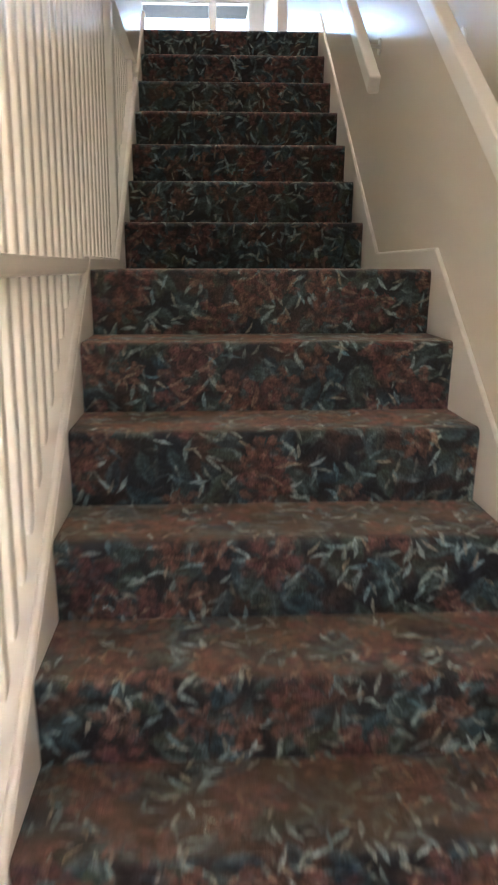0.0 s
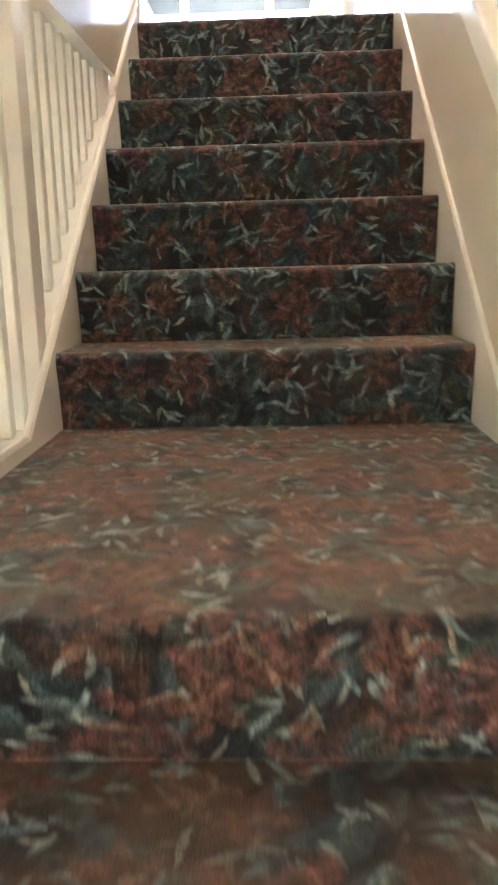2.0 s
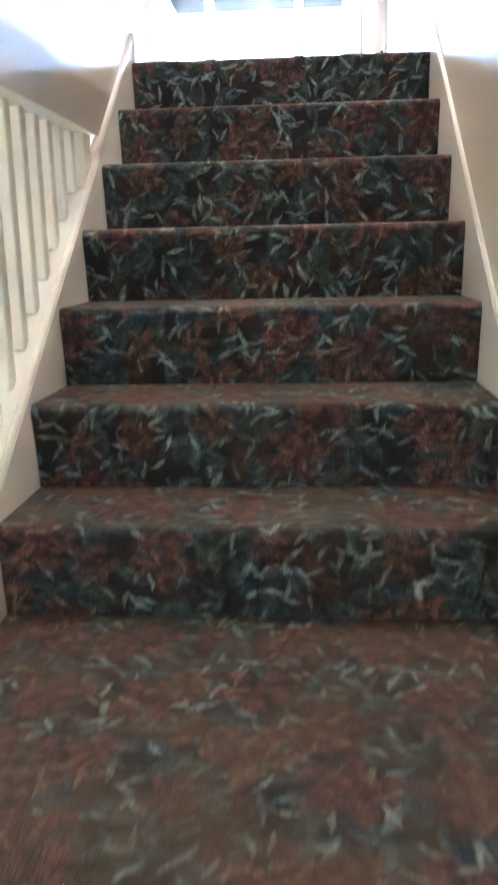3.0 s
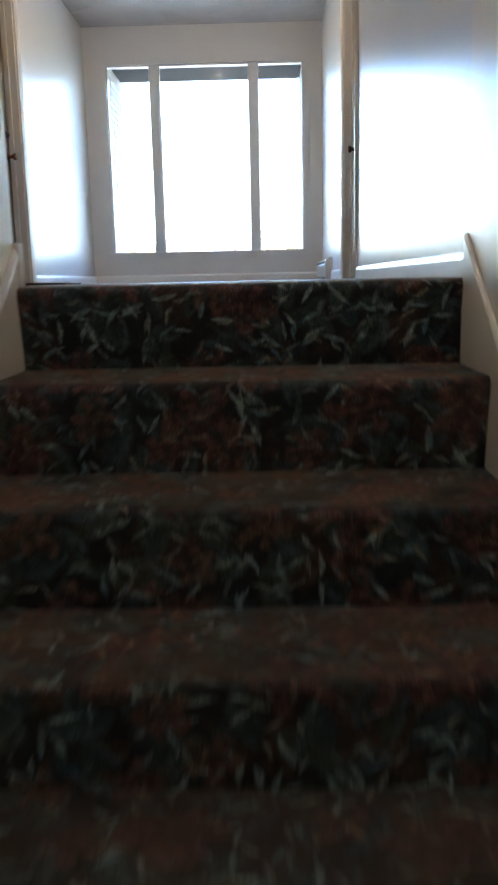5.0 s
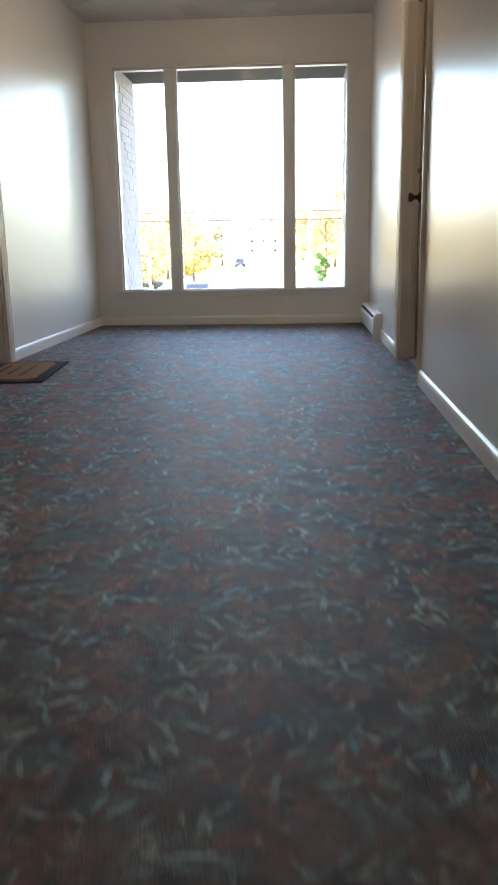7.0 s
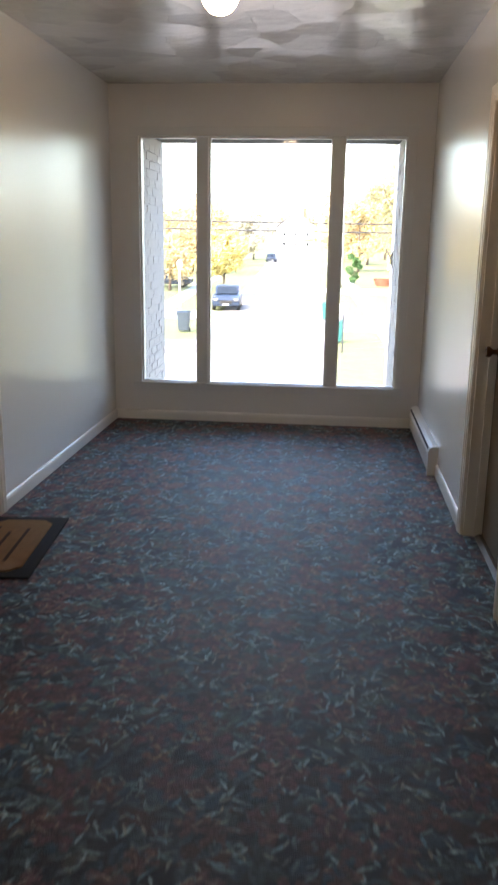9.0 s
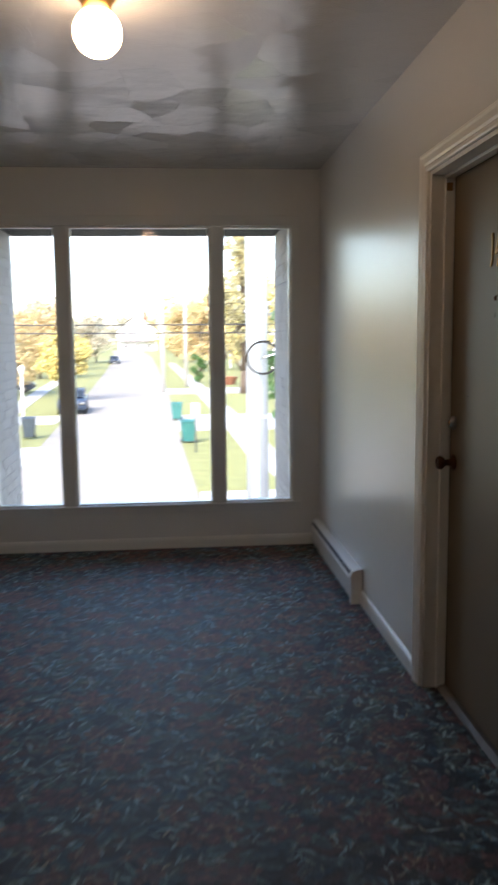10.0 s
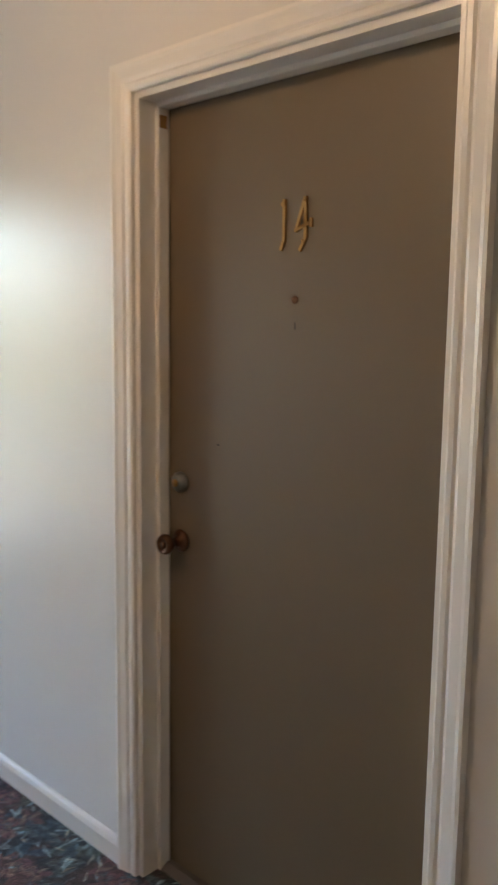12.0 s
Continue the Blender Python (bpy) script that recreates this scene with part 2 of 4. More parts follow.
def plaster_ceiling():
    """Swirled skim plaster under gloss paint."""
    n = Nodes("swirled_plaster").set(Roughness=0.22, Specular_IOR_Level=0.9)
    v = n.coords()
    w = n.noise(v, 5, 2)
    sc = n.add("VectorMath", operation="SCALE")
    n.link(w.outputs["Color"], sc.inputs[0])
    sc.inputs["Scale"].default_value = 0.10
    ad = n.add("VectorMath", operation="ADD")
    n.link(v, ad.inputs[0])
    n.link(sc.outputs[0], ad.inputs[1])
    vor = n.add("TexVoronoi", voronoi_dimensions="2D")
    vor.inputs["Scale"].default_value = 4.6
    n.link(ad.outputs[0], vor.inputs["Vector"])
    sub = n.add("VectorMath", operation="SUBTRACT")
    n.link(ad.outputs[0], sub.inputs[0])
    n.link(vor.outputs["Position"], sub.inputs[1])
    sep = n.add("SeparateColor")
    n.link(vor.outputs["Color"], sep.inputs[0])
    rot = n.add("VectorRotate", rotation_type="Z_AXIS")
    n.link(sub.outputs[0], rot.inputs["Vector"])
    n.link(n.math("MULTIPLY", sep.outputs[0], 2.2), rot.inputs["Angle"])
    xyz = n.add("SeparateXYZ")
    n.link(rot.outputs[0], xyz.inputs[0])
    tilt = n.math("MULTIPLY", xyz.outputs[1], 0.75)
    rings = n.math("MULTIPLY", n.math("SINE", n.math("MULTIPLY", vor.outputs["Distance"], 95.0)), 0.0011)
    h = n.math("ADD", n.math("ADD", tilt, rings), n.math("MULTIPLY", n.noise(v, 12, 3).outputs[0], 0.02))
    n.colour(n.mix(n.noise(v, 1.2, 3).outputs[0], (0.66, 0.64, 0.61), (0.58, 0.56, 0.53)))
    return n.bump(h, 1.0, 0.09).mat


def plain(name, colour, rough=0.6, metal=0.0, vary=0.25, scale=6.0, bump=0.1, per=False):
    n = Nodes(name).set(Roughness=rough, Metallic=metal)
    v = n.coords()
    dark = tuple(c * (1 - vary) for c in colour)
    c = n.mix(n.noise(v, scale, 5).outputs[0], colour, dark)
    if per:
        c = n.mix(n.add("ObjectInfo").outputs["Random"], c, n.mix(0.5, c, tuple(x * (1 - vary * 1.4) for x in colour)))
    return n.colour(c).bump(n.noise(v, scale * 14, 3).outputs[0], bump, 0.004).mat


def glowing(name, colour, strength):
    n = Nodes(name)
    n.set(Base_Color=(0.9, 0.88, 0.82, 1), Emission_Color=(*colour, 1), Emission_Strength=strength, Roughness=0.3)
    return n.mat


def clear_glass():
    n = Nodes("window_glass")
    out = n.t.nodes["Material Output"]
    tr, gl, mx, lw = n.add("BsdfTransparent"), n.add("BsdfGlossy"), n.add("MixShader"), n.add("Fresnel")
    tr.inputs[0].default_value = (0.95, 0.97, 0.96, 1)
    gl.inputs["Roughness"].default_value = 0.03
    lw.inputs[0].default_value = 1.3
    n.link(lw.outputs[0], mx.inputs[0])
    n.link(tr.outputs[0], mx.inputs[1])
    n.link(gl.outputs[0], mx.inputs[2])
    n.link(mx.outputs[0], out.inputs[0])
    return n.mat


def leafy(name, c1, c2, c3):
    n = Nodes(name).set(Roughness=0.7)
    r = n.add("NewGeometry").outputs["Random Per Island"]
    n.colour(n.ramp(r, [(0.0, c1), (0.5, c2), (1.0, c3)]))
    return n.mat


WALL = paint("gloss_wall_paint", (0.80, 0.78, 0.745), 0.27, coat=0.0, orange=0.05)
STAIRWALL = paint("cream_wall_paint", (0.87, 0.80, 0.69), 0.27, orange=0.06)
TRIM = paint("white_trim_paint", (0.85, 0.82, 0.765), 0.28, orange=0.03)
WINTRIM = paint("window_trim_paint", (0.74, 0.73, 0.70), 0.35, orange=0.04)
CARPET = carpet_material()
CEIL = plaster_ceiling()
DOORP = paint("brown_door_paint", (0.170, 0.126, 0.076), 0.46, warm=0.08, orange=0.10)
GLASS = clear_glass()
BRICKM = plain("painted_brick", (0.54, 0.49, 0.465), 0.85, vary=0.15, scale=14, bump=0.4, per=True)
MORTAR = plain("mortar", (0.50, 0.46, 0.44), 0.9, vary=0.3, scale=30, bump=0.4)
DARKSOF = plain("dark_soffit", (0.008, 0.0075, 0.008), 0.85, vary=0.7, scale=9)
BRONZE = plain("worn_bronze", (0.16, 0.075, 0.04), 0.35, 0.9, vary=0.5, scale=40, bump=0.1)
CHROME = plain("tarnished_chrome", (0.30, 0.29, 0.27), 0.3, 1.0, vary=0.4, scale=60, bump=0.02)
BRASS = plain("brass", (0.50, 0.28, 0.10), 0.35, 0.9, vary=0.3, scale=60, bump=0.03)
RUBBER = plain("black_rubber", (0.014, 0.014, 0.014), 0.97, vary=0.3, scale=30, bump=0.3)
COIR = plain("coir_mat", (0.38, 0.20, 0.07), 0.95, vary=0.45, scale=30, bump=0.8)
COIRDARK = plain("mat_print", (0.09, 0.045, 0.02), 0.95, vary=0.4, scale=30, bump=0.6)
ALU = plain("aluminium_threshold", (0.20, 0.17, 0.145), 0.55, 0.6, vary=0.3, scale=20, bump=0.05)
GAP = plain("dark_gap", (0.02, 0.018, 0.015), 0.8, vary=0.2)
GLOBE = glowing("lit_opal_glass", (1.0, 0.70, 0.42), 4.3)
GLOBE_STAIR = glowing("bright_opal_glass", (1.0, 0.82, 0.63), 2.8)
GLOBE_LOW = glowing("warm_opal_glass", (1.0, 0.83, 0.64), 5.5)
# glow of the added fill lamp over the stair foot
FILL_FOOT = glowing("foot_fill_glow", (1.0, 0.82, 0.62), 1.6)
ASPHALT = plain("pale_asphalt", (0.27, 0.24, 0.21), 0.9, vary=0.25, scale=1.5, bump=0.3)
CONCRETE = plain("concrete", (0.42, 0.41, 0.38), 0.9, vary=0.2, scale=1.2, bump=0.2)
GRASS = plain("autumn_lawn", (0.26, 0.26, 0.09), 0.95, vary=0.55, scale=1.6, bump=0.6)
BINM = plain("green_plastic", (0.02, 0.13, 0.12), 0.5, vary=0.15)
DARKBIN = plain("dark_plastic", (0.03, 0.045, 0.06), 0.5, vary=0.2)
POLEW = plain("weathered_pole", (0.42, 0.40, 0.38), 0.85, vary=0.3, scale=3)
POLEG = plain("galvanised_steel", (0.50, 0.53, 0.57), 0.45, 0.4, vary=0.15, scale=3)
WIREM = plain("black_cable", (0.03, 0.03, 0.035), 0.6)
CARBLUE = plain("dark_blue_car_paint", (0.03, 0.045, 0.075), 0.25, vary=0.1)
CARGLASS = plain("car_glass", (0.02, 0.025, 0.03), 0.08, vary=0.1)
SIDING = plain("white_siding", (0.75, 0.75, 0.73), 0.6, vary=0.1)
ROOFM = plain("grey_shingles", (0.16, 0.15, 0.15), 0.9, vary=0.3)
BARK = plain("bark", (0.11, 0.08, 0.06), 0.95, vary=0.4, scale=5, bump=0.6)
BIKEM = plain("pale_blue_paint", (0.55, 0.68, 0.75), 0.4, vary=0.1)
TERRA = plain("brown_planter", (0.25, 0.10, 0.06), 0.8, vary=0.3)
YELLOW = leafy("yellow_leaves", (0.50, 0.38, 0.10), (0.58, 0.48, 0.18), (0.36, 0.34, 0.14))
ORANGE = leafy("orange_leaves", (0.50, 0.30, 0.14), (0.46, 0.36, 0.16), (0.32, 0.28, 0.16))
MIXED = leafy("turning_leaves", (0.14, 0.15, 0.11), (0.48, 0.40, 0.16), (0.22, 0.22, 0.16))
GREEN = leafy("green_leaves", (0.04, 0.11, 0.03), (0.07, 0.16, 0.04), (0.05, 0.09, 0.03))
# paler, greyer leaves for far trees: distance haze put into the colour
FAR = leafy("haze_toned_leaves", (0.34, 0.33, 0.26), (0.44, 0.36, 0.24), (0.30, 0.32, 0.26))

# ---- structure ----
def setting(name, bm, material, label, category):
    return tagged(part(name, bm, material), label, category, kind="structure")


setting("wall_stair_east", block(W + 0.006, 1.33, YB, YT + 0.03, LZ - 0.2, CZ), STAIRWALL, "cream painted stairwell wall with worn gloss paint", "wall")
DY0, DY1, DTOP = 6.287, 7.171, TZ + 2.038       # door opening in the east wall
bm = block(XR, 1.33, YT + 0.03, DY0, TZ - 0.2, CZ)
block(XR, 1.33, DY1, YW + 0.16, TZ - 0.2, CZ, bm=bm)
block(XR, 1.33, DY0, DY1, DTOP, CZ, bm=bm)
setting("wall_east", bm, WALL, "glossy off-white painted hallway wall", "wall")
EY0, EY1 = 6.270, 7.130
bm = block(XL - 0.15, XL, YT + 0.03, EY0, TZ - 0.2, CZ)
block(XL - 0.15, XL, EY1, YW + 0.16, TZ - 0.2, CZ, bm=bm)
block(XL - 0.15, XL, EY0, EY1, DTOP, CZ, bm=bm)
setting("wall_west", bm, WALL, "glossy off-white painted hallway wall opposite numbered door", "wall")
bm = block(XL, XR, YW, YW + 0.16, TZ - 0.2, WZ0)
block(XL, XR, YW, YW + 0.16, WZ1, CZ, bm=bm)
block(XL, WX0, YW, YW + 0.16, WZ0, WZ1, bm=bm)
block(WX1, XR, YW, YW + 0.16, WZ0, WZ1, bm=bm)
setting("wall_north", bm, WALL, "off-white painted wall around the tall window", "wall")
setting("wall_stair_west", block(-0.14, -0.012, YB, YT + 0.03, SZ, CZ), STAIRWALL, "cream painted wall above the balustrade", "wall")
bm = block(XL - 0.15, -0.14, YT - 0.1, YT + 0.03, TZ - 0.15, CZ)
setting("wall_south", bm, WALL, "plain off-white wall beside the stair head", "wall")
bm = block(-1.5, -1.35, YB, YT, LZ - 0.2, SZ)
setting("wall_lower_west", bm, STAIRWALL, "cream painted wall of the lower hall", "wall")
setting("wall_lower_north", block(-1.35, -0.14, YT - 0.1, YT + 0.05, LZ - 0.2, SZ), STAIRWALL, "cream painted end wall of the lower hall", "wall")
EX0, EX1, EZ0, EZ1 = 0.33, 0.67, LZ + 1.28, LZ + 1.60       # unseen opening behind the stair foot, added for entry daylight
bm = block(-1.5, EX0, YB - 0.15, YB, LZ - 0.2, CZ)
block(EX1, 1.33, YB - 0.15, YB, LZ - 0.2, CZ, bm=bm)
block(EX0, EX1, YB - 0.15, YB, LZ - 0.2, EZ0, bm=bm)
block(EX0, EX1, YB - 0.15, YB, EZ1, CZ, bm=bm)
setting("wall_lower_south", bm, STAIRWALL, "cream painted wall at the stair foot", "wall")
setting("soffit", block(-1.5, -0.012, YB, YT + 0.0, SZ - 0.002, SZ + 0.14), STAIRWALL, "cream painted ceiling of the lower hall", "ceiling")
# unseen ceiling, added to carry the fill lamp at the stair foot
setting("soffit_entry", block(-0.012, W + 0.006, YB, -2.85, SZ - 0.002, SZ + 0.14), STAIRWALL, "unseen cream ceiling added over the stair foot for the fill lamp", "ceiling")
own = block(-1.5, 1.4, YB - 0.15, YW + 0.16, CZ - 0.001, CZ + 0.15)
setting("ceiling", own, CEIL, "off-white swirled plaster ceiling with satin sheen", "ceiling")


def carpeted(name, profile, x0, x1, start, parent=None, label="", nx=1):
    """A sheet of carpet over a profile of (y, z) points; the pattern runs on along the profile."""
    bm = bmesh.new()
    uvl = bm.loops.layers.uv.new("UVMap")
    run, rows = start, []
    for i, (y, z) in enumerate(profile):
        if i:
            run += math.dist(profile[i - 1], (y, z))
        rows.append(((bm.verts.new((x0, y, z)), bm.verts.new((x1, y, z))), run))
    for (a, ra), (b, rb) in zip(rows, rows[1:]):
        f = bm.faces.new((a[0], a[1], b[1], b[0]))
        f.smooth = True
        for loop, uv in zip(f.loops, ((x0, ra), (x1, ra), (x1, rb), (x0, rb))):
            loop[uvl].uv = uv
    me = bpy.data.meshes.new(name)
    bm.to_mesh(me)
    bm.free()
    me.materials.append(CARPET)
    ob = new(name, me)
    ob.parent = parent
    tagged(ob, label)
    return ob, run


def step_profile(y, z, tread):
    """Riser, rounded nosing and tread of one carpeted step, whose nosing is at (y, z)."""
    r = 0.020
    pts = [(y + 0.024, z - R), (y + 0.019, z - R * 0.75), (y + 0.012, z - R * 0.45), (y + 0.004, z - 0.045)]
    pts += [(y + r - r * math.cos(a), z - r + r * math.sin(a)) for a in (-0.3, 0.1, 0.5, 0.9, 1.25, math.pi / 2)]
    return pts + [(y + tread * 0.5, z - 0.001), (y + tread + 0.026, z)]


run = 0.0
lower = thing("stair_flight", (0, 0, 0), "lower stair flight in dark leaf-patterned carpet", "stairs", "stair flights", "structure")
for k in range(-6, 1):
    ob, run = carpeted("step" if k else "landing", step_profile(k * G, k * R, G if k else L), -0.012, W + 0.006, run, lower)
upper = thing("stair_flight", (0, 0, 0), "upper stair flight in dark leaf-patterned carpet", "stairs", "stair flights", "structure")
for k in range(1, 8):
    ob, run = carpeted("step", step_profile(L + (k - 1) * G, k * R, G if k < 7 else 0.06), -0.012, (W + 0.006) if k < 7 else XR, run, upper)
ob, _ = carpeted("floor", [(YT + 0.07, TZ), (5.0, TZ), (7.2, TZ), (YW, TZ)], XL - 0.0, XR + 0.0, run)
tagged(ob, "dark teal and rust leaf-patterned hallway carpet", "carpet", kind="structure")
setting("subfloor", block(XL - 0.15, 1.33, YT + 0.03, YW + 0.16, TZ - 0.2, TZ - 0.012), CONCRETE, "plain slab under the hallway carpet", "floor")
ob, _ = carpeted("floor_lower", [(YB, LZ), (-6 * G + 0.03, LZ)], -1.35, W + 0.006, 3.3)
tagged(ob, "dark leaf-patterned carpet at the stair foot", "carpet", kind="structure")
ob, _ = carpeted("floor_lower_hall", [(-6 * G + 0.03, LZ), (YT, LZ)], -1.35, -0.14, 5.3)
tagged(ob, "dark leaf-patterned carpet of the lower hall", "carpet", kind="structure")

# skirtings: sloped on both flights, level on the landing
S = R / G


def skirting(name, x0, x1, low, flat, high, y_low, y_top, label):
    """Board and bead along both flights; low, flat, high: its height over the lower nosings, the landing and the upper nosings."""
    ob = thing(name, (0, 0, 0), label, "skirting", kind="structure")
    nose = lambda y: R + (y - L) * S + high
    down = lambda y: y * S + low
    ya, yb = (flat - low) / S, L + (flat - high - R) / S
    ya = min(ya, 0.02)
    pieces = [
        [(y_low, down(y_low) - 0.40), (y_low, down(y_low)), (ya, flat), (ya, -0.40)],
        [(ya, -0.40), (ya, flat), (yb, flat), (yb, -0.40)],
        [(yb, -0.4), (yb, flat), (y_top, nose(y_top)), (y_top, nose(y_top) - 0.40)]]
    mid = (x0 + x1) / 2
    for o in pieces:
        part("board", prism(o, "x", x0, x1), TRIM, ob)
        part("cap_bead", rod((mid, *o[1]), (mid, *o[2]), abs(x1 - x0) * 0.45, n=10), TRIM, ob, smooth=True)
    return ob


skirting("skirting_east", W - 0.004, W + 0.014, 0.075, 0.055, 0.085, -1.78, YT + 0.01, "cream painted skirting board stepping up the stairwell wall")
skirting("skirting_west", -0.028, -0.006, 0.0, 0.030, 0.020, -1.78, 2.13, "cream painted stringer along the open side of stairs")
up_trim = thing("trim_west", (0, 0, 0), "cream painted trim board up to the stair head", "trim", kind="structure")
nose = lambda y: R + (y - L) * S
part("board", prism([(2.12, nose(2.12) - 0.3), (2.12, nose(2.12) + 0.05), (YT + 0.03, TZ + 0.075), (YT + 0.03, TZ - 0.3)], "x", -0.030, -0.004), TRIM, up_trim)
part("cap_bead", rod((-0.016, 2.12, nose(2.12) + 0.05), (-0.016, YT + 0.03, TZ + 0.075), 0.017, n=10), TRIM, up_trim, smooth=True)
part("end_block", block(-0.036, 0.004, YT + 0.02, YT + 0.06, TZ - 0.02, TZ + 0.10, 0.008), TRIM, up_trim)


def baseboard(name, axis, at, a, b, side, label):
    """A rounded baseboard on a wall plane; side: which way it faces."""
    d, h = 0.014 * side, 0.075
    o = [(at, TZ), (at + d, TZ), (at + d, TZ + h * 0.7), (at + d * 0.75, TZ + h * 0.9), (at + d * 0.3, TZ + h), (at, TZ + h)]
    bm = prism(o, "y", a, b) if axis == "y" else prism(o, "x", a, b)
    return tagged(part(name, bm, TRIM), label, "baseboard", kind="structure")


baseboard("baseboard_east_near", "y", XR, YT + 0.03, 6.221, -1, "white rounded baseboard along hallway wall")
baseboard("baseboard_east_far", "y", XR, 7.237, 8.216, -1, "white rounded baseboard between door and heater")
baseboard("baseboard_west_near", "y", XL, YT + 0.03, 6.204, 1, "white rounded baseboard along hallway wall")
baseboard("baseboard_west_far", "y", XL, 7.196, YW, 1, "white rounded baseboard running to the window wall")
baseboard("baseboard_north", "x", YW, XL + 0.014, XR - 0.014, -1, "white rounded baseboard under the window")

# balustrade: square balusters between stringer, level rail and soffit
bal = thing("balustrade", (0, 0, 0), "cream painted wooden balustrade with close square balusters", "balustrade", kind="structure")
part("level_rail", block(-0.125, -0.010, YB + 0.02, L + 0.02, -0.012, 0.030, 0.006), TRIM, bal)
SX = -0.072
cap = [(-1.78, -1.78 * S - 0.012), (-0.016, -0.018), (-0.016, -0.30), (-1.78, -1.78 * S - 0.35)]
part("lower_stringer", prism(cap, "x", -0.125, -0.0225), TRIM, bal)
nz = lambda y: R + (y - L) * S
cap = [(L - 0.02, 0.0), (L - 0.02, nz(L - 0.02) + 0.006), (2.13, nz(2.13) + 0.006), (2.13, nz(2.13) - 0.3), (L + 0.25, -0.01)]
part("upper_stringer", prism(cap, "x", -0.125, -0.0225), TRIM, bal)
part("corner_post", block(SX - 0.028, SX + 0.045, L - 0.06, L + 0.012, 0.03, SZ - 0.002, 0.004), TRIM, bal)
part("end_post", block(SX - 0.03, SX + 0.045, 2.045, 2.128, nz(2.05) - 0.01, SZ - 0.002, 0.003), TRIM, bal)
y = -2.46
while y < 2.06:
    if abs(y - L) > 0.05:
        z0 = 0.030 if y < L else nz(y) + 0.0
        part("baluster", block(SX - 0.019, SX + 0.019, y - 0.019, y + 0.019, z0, SZ - 0.002, 0.003, 1), TRIM, bal)
    if -1.7 < y < -0.1:
        part("baluster", block(SX - 0.019, SX + 0.019, y - 0.019, y + 0.019, y * S - 0.03, -0.012, 0.003, 1), TRIM, bal)
    y += 0.102


def handrail(x, y0, z0, y1, z1, label, brackets):
    ob = thing("handrail", (x, y0, z0), label, "handrail", "stair handrails")
    d = Vector((0, y1 - y0, z1 - z0))
    m = d.to_track_quat("Y", "Z").to_matrix().to_4x4()
    own = block(-0.020, 0.020, 0, d.length, -0.032, 0.032, 0.010, 3)
    own.transform(m)
    part("rail", own, TRIM, ob, smooth=False)
    for f in brackets:
        p = d * f
        b = rod((0, p.y, p.z - 0.035), (0.02, p.y, p.z - 0.085), 0.007, n=10)
        rod((0.02, p.y, p.z - 0.085), (W + 0.006 - x, p.y, p.z - 0.095), 0.007, n=10, bm=b)
        br = part("bracket", b, TRIM, ob, smooth=True)
        part("wall_plate", rod((W + 0.001 - x, p.y, p.z - 0.095), (W + 0.006 - x, p.y, p.z - 0.095), 0.030, n=20), TRIM, br)
    return ob


handrail(0.923, 0.49, 0.617, 1.92, 0.617 + 1.43 * S, "cream painted flat wooden handrail on upper flight wall", (0.30, 0.90))
handrail(0.935, -1.95, -0.65, 0.12, -0.65 + 2.07 * S, "cream painted flat wooden handrail on lower flight wall", (0.12, 0.86))


# ---- doors ----
def casing(parent, xw, side, y0, y1, top):
    """Moulded casing round an opening on wall plane xw; side: the way it faces."""
    w = 0.066

    def prof(inner, away):
        s = [(0.0, 0.0), (0.0, 0.010), (0.006, 0.014), (0.016, 0.014), (0.022, 0.011), (0.030, 0.016), (0.050, 0.019), (0.058, 0.022), (w, 0.022), (w, 0.0)]
        return [(xw + side * d, inner + away * a) for a, d in s]
    for inner, away in ((y0, -1), (y1, 1)):
        bm = prism(prof(inner, away), "z", TZ, top)
        for v in bm.verts:
            if v.co.z > top - 0.1:
                v.co.z += abs(v.co.y - inner)      # mitre
        part("casing_upright", bm, TRIM, parent)
    bm = prism([(x, top + a) for x, a in prof(0, 1)], "y", y0, y1)
    for v in bm.verts:
        v.co.y += (v.co.z - top) * (1 if v.co.y > (y0 + y1) / 2 else -1)
    part("casing_head", bm, TRIM, parent)
    depth = 0.140
    for ya, yb in ((y0 - 0.0, y0 + 0.016), (y1 - 0.016, y1)):
        part("jamb", block(xw - side * depth, xw - side * 0.002, ya, yb, TZ, top), TRIM, parent)
    part("jamb_head", block(xw - side * depth, xw - side * 0.002, y0 + 0.016, y1 - 0.016, top - 0.016, top), TRIM, parent)
    for ya, yb in ((y0 + 0.016, y0 + 0.028), (y1 - 0.028, y1 - 0.016)):
        part("door_stop", block(xw - side * 0.088, xw - side * 0.052, ya, yb, TZ, top - 0.016, 0.003), TRIM, parent)
    part("door_stop", block(xw - side * 0.088, xw - side * 0.052, y0 + 0.028, y1 - 0.028, top - 0.028, top - 0.016, 0.003), TRIM, parent)
    part("threshold", prism([(xw - side * 0.13, TZ), (xw - side * 0.13, TZ + 0.014), (xw - side * 0.075, TZ + 0.016), (xw - side * 0.055, TZ + 0.004), (xw - side * 0.055, TZ)], "y", y0 + 0.016, y1 - 0.016), ALU, parent)
    xa, xb = sorted((xw - side * 0.060, xw))
    carpeted("carpet_strip", [(y0 + 0.016, TZ), (y1 - 0.016, TZ)], xa, xb, y0, parent)


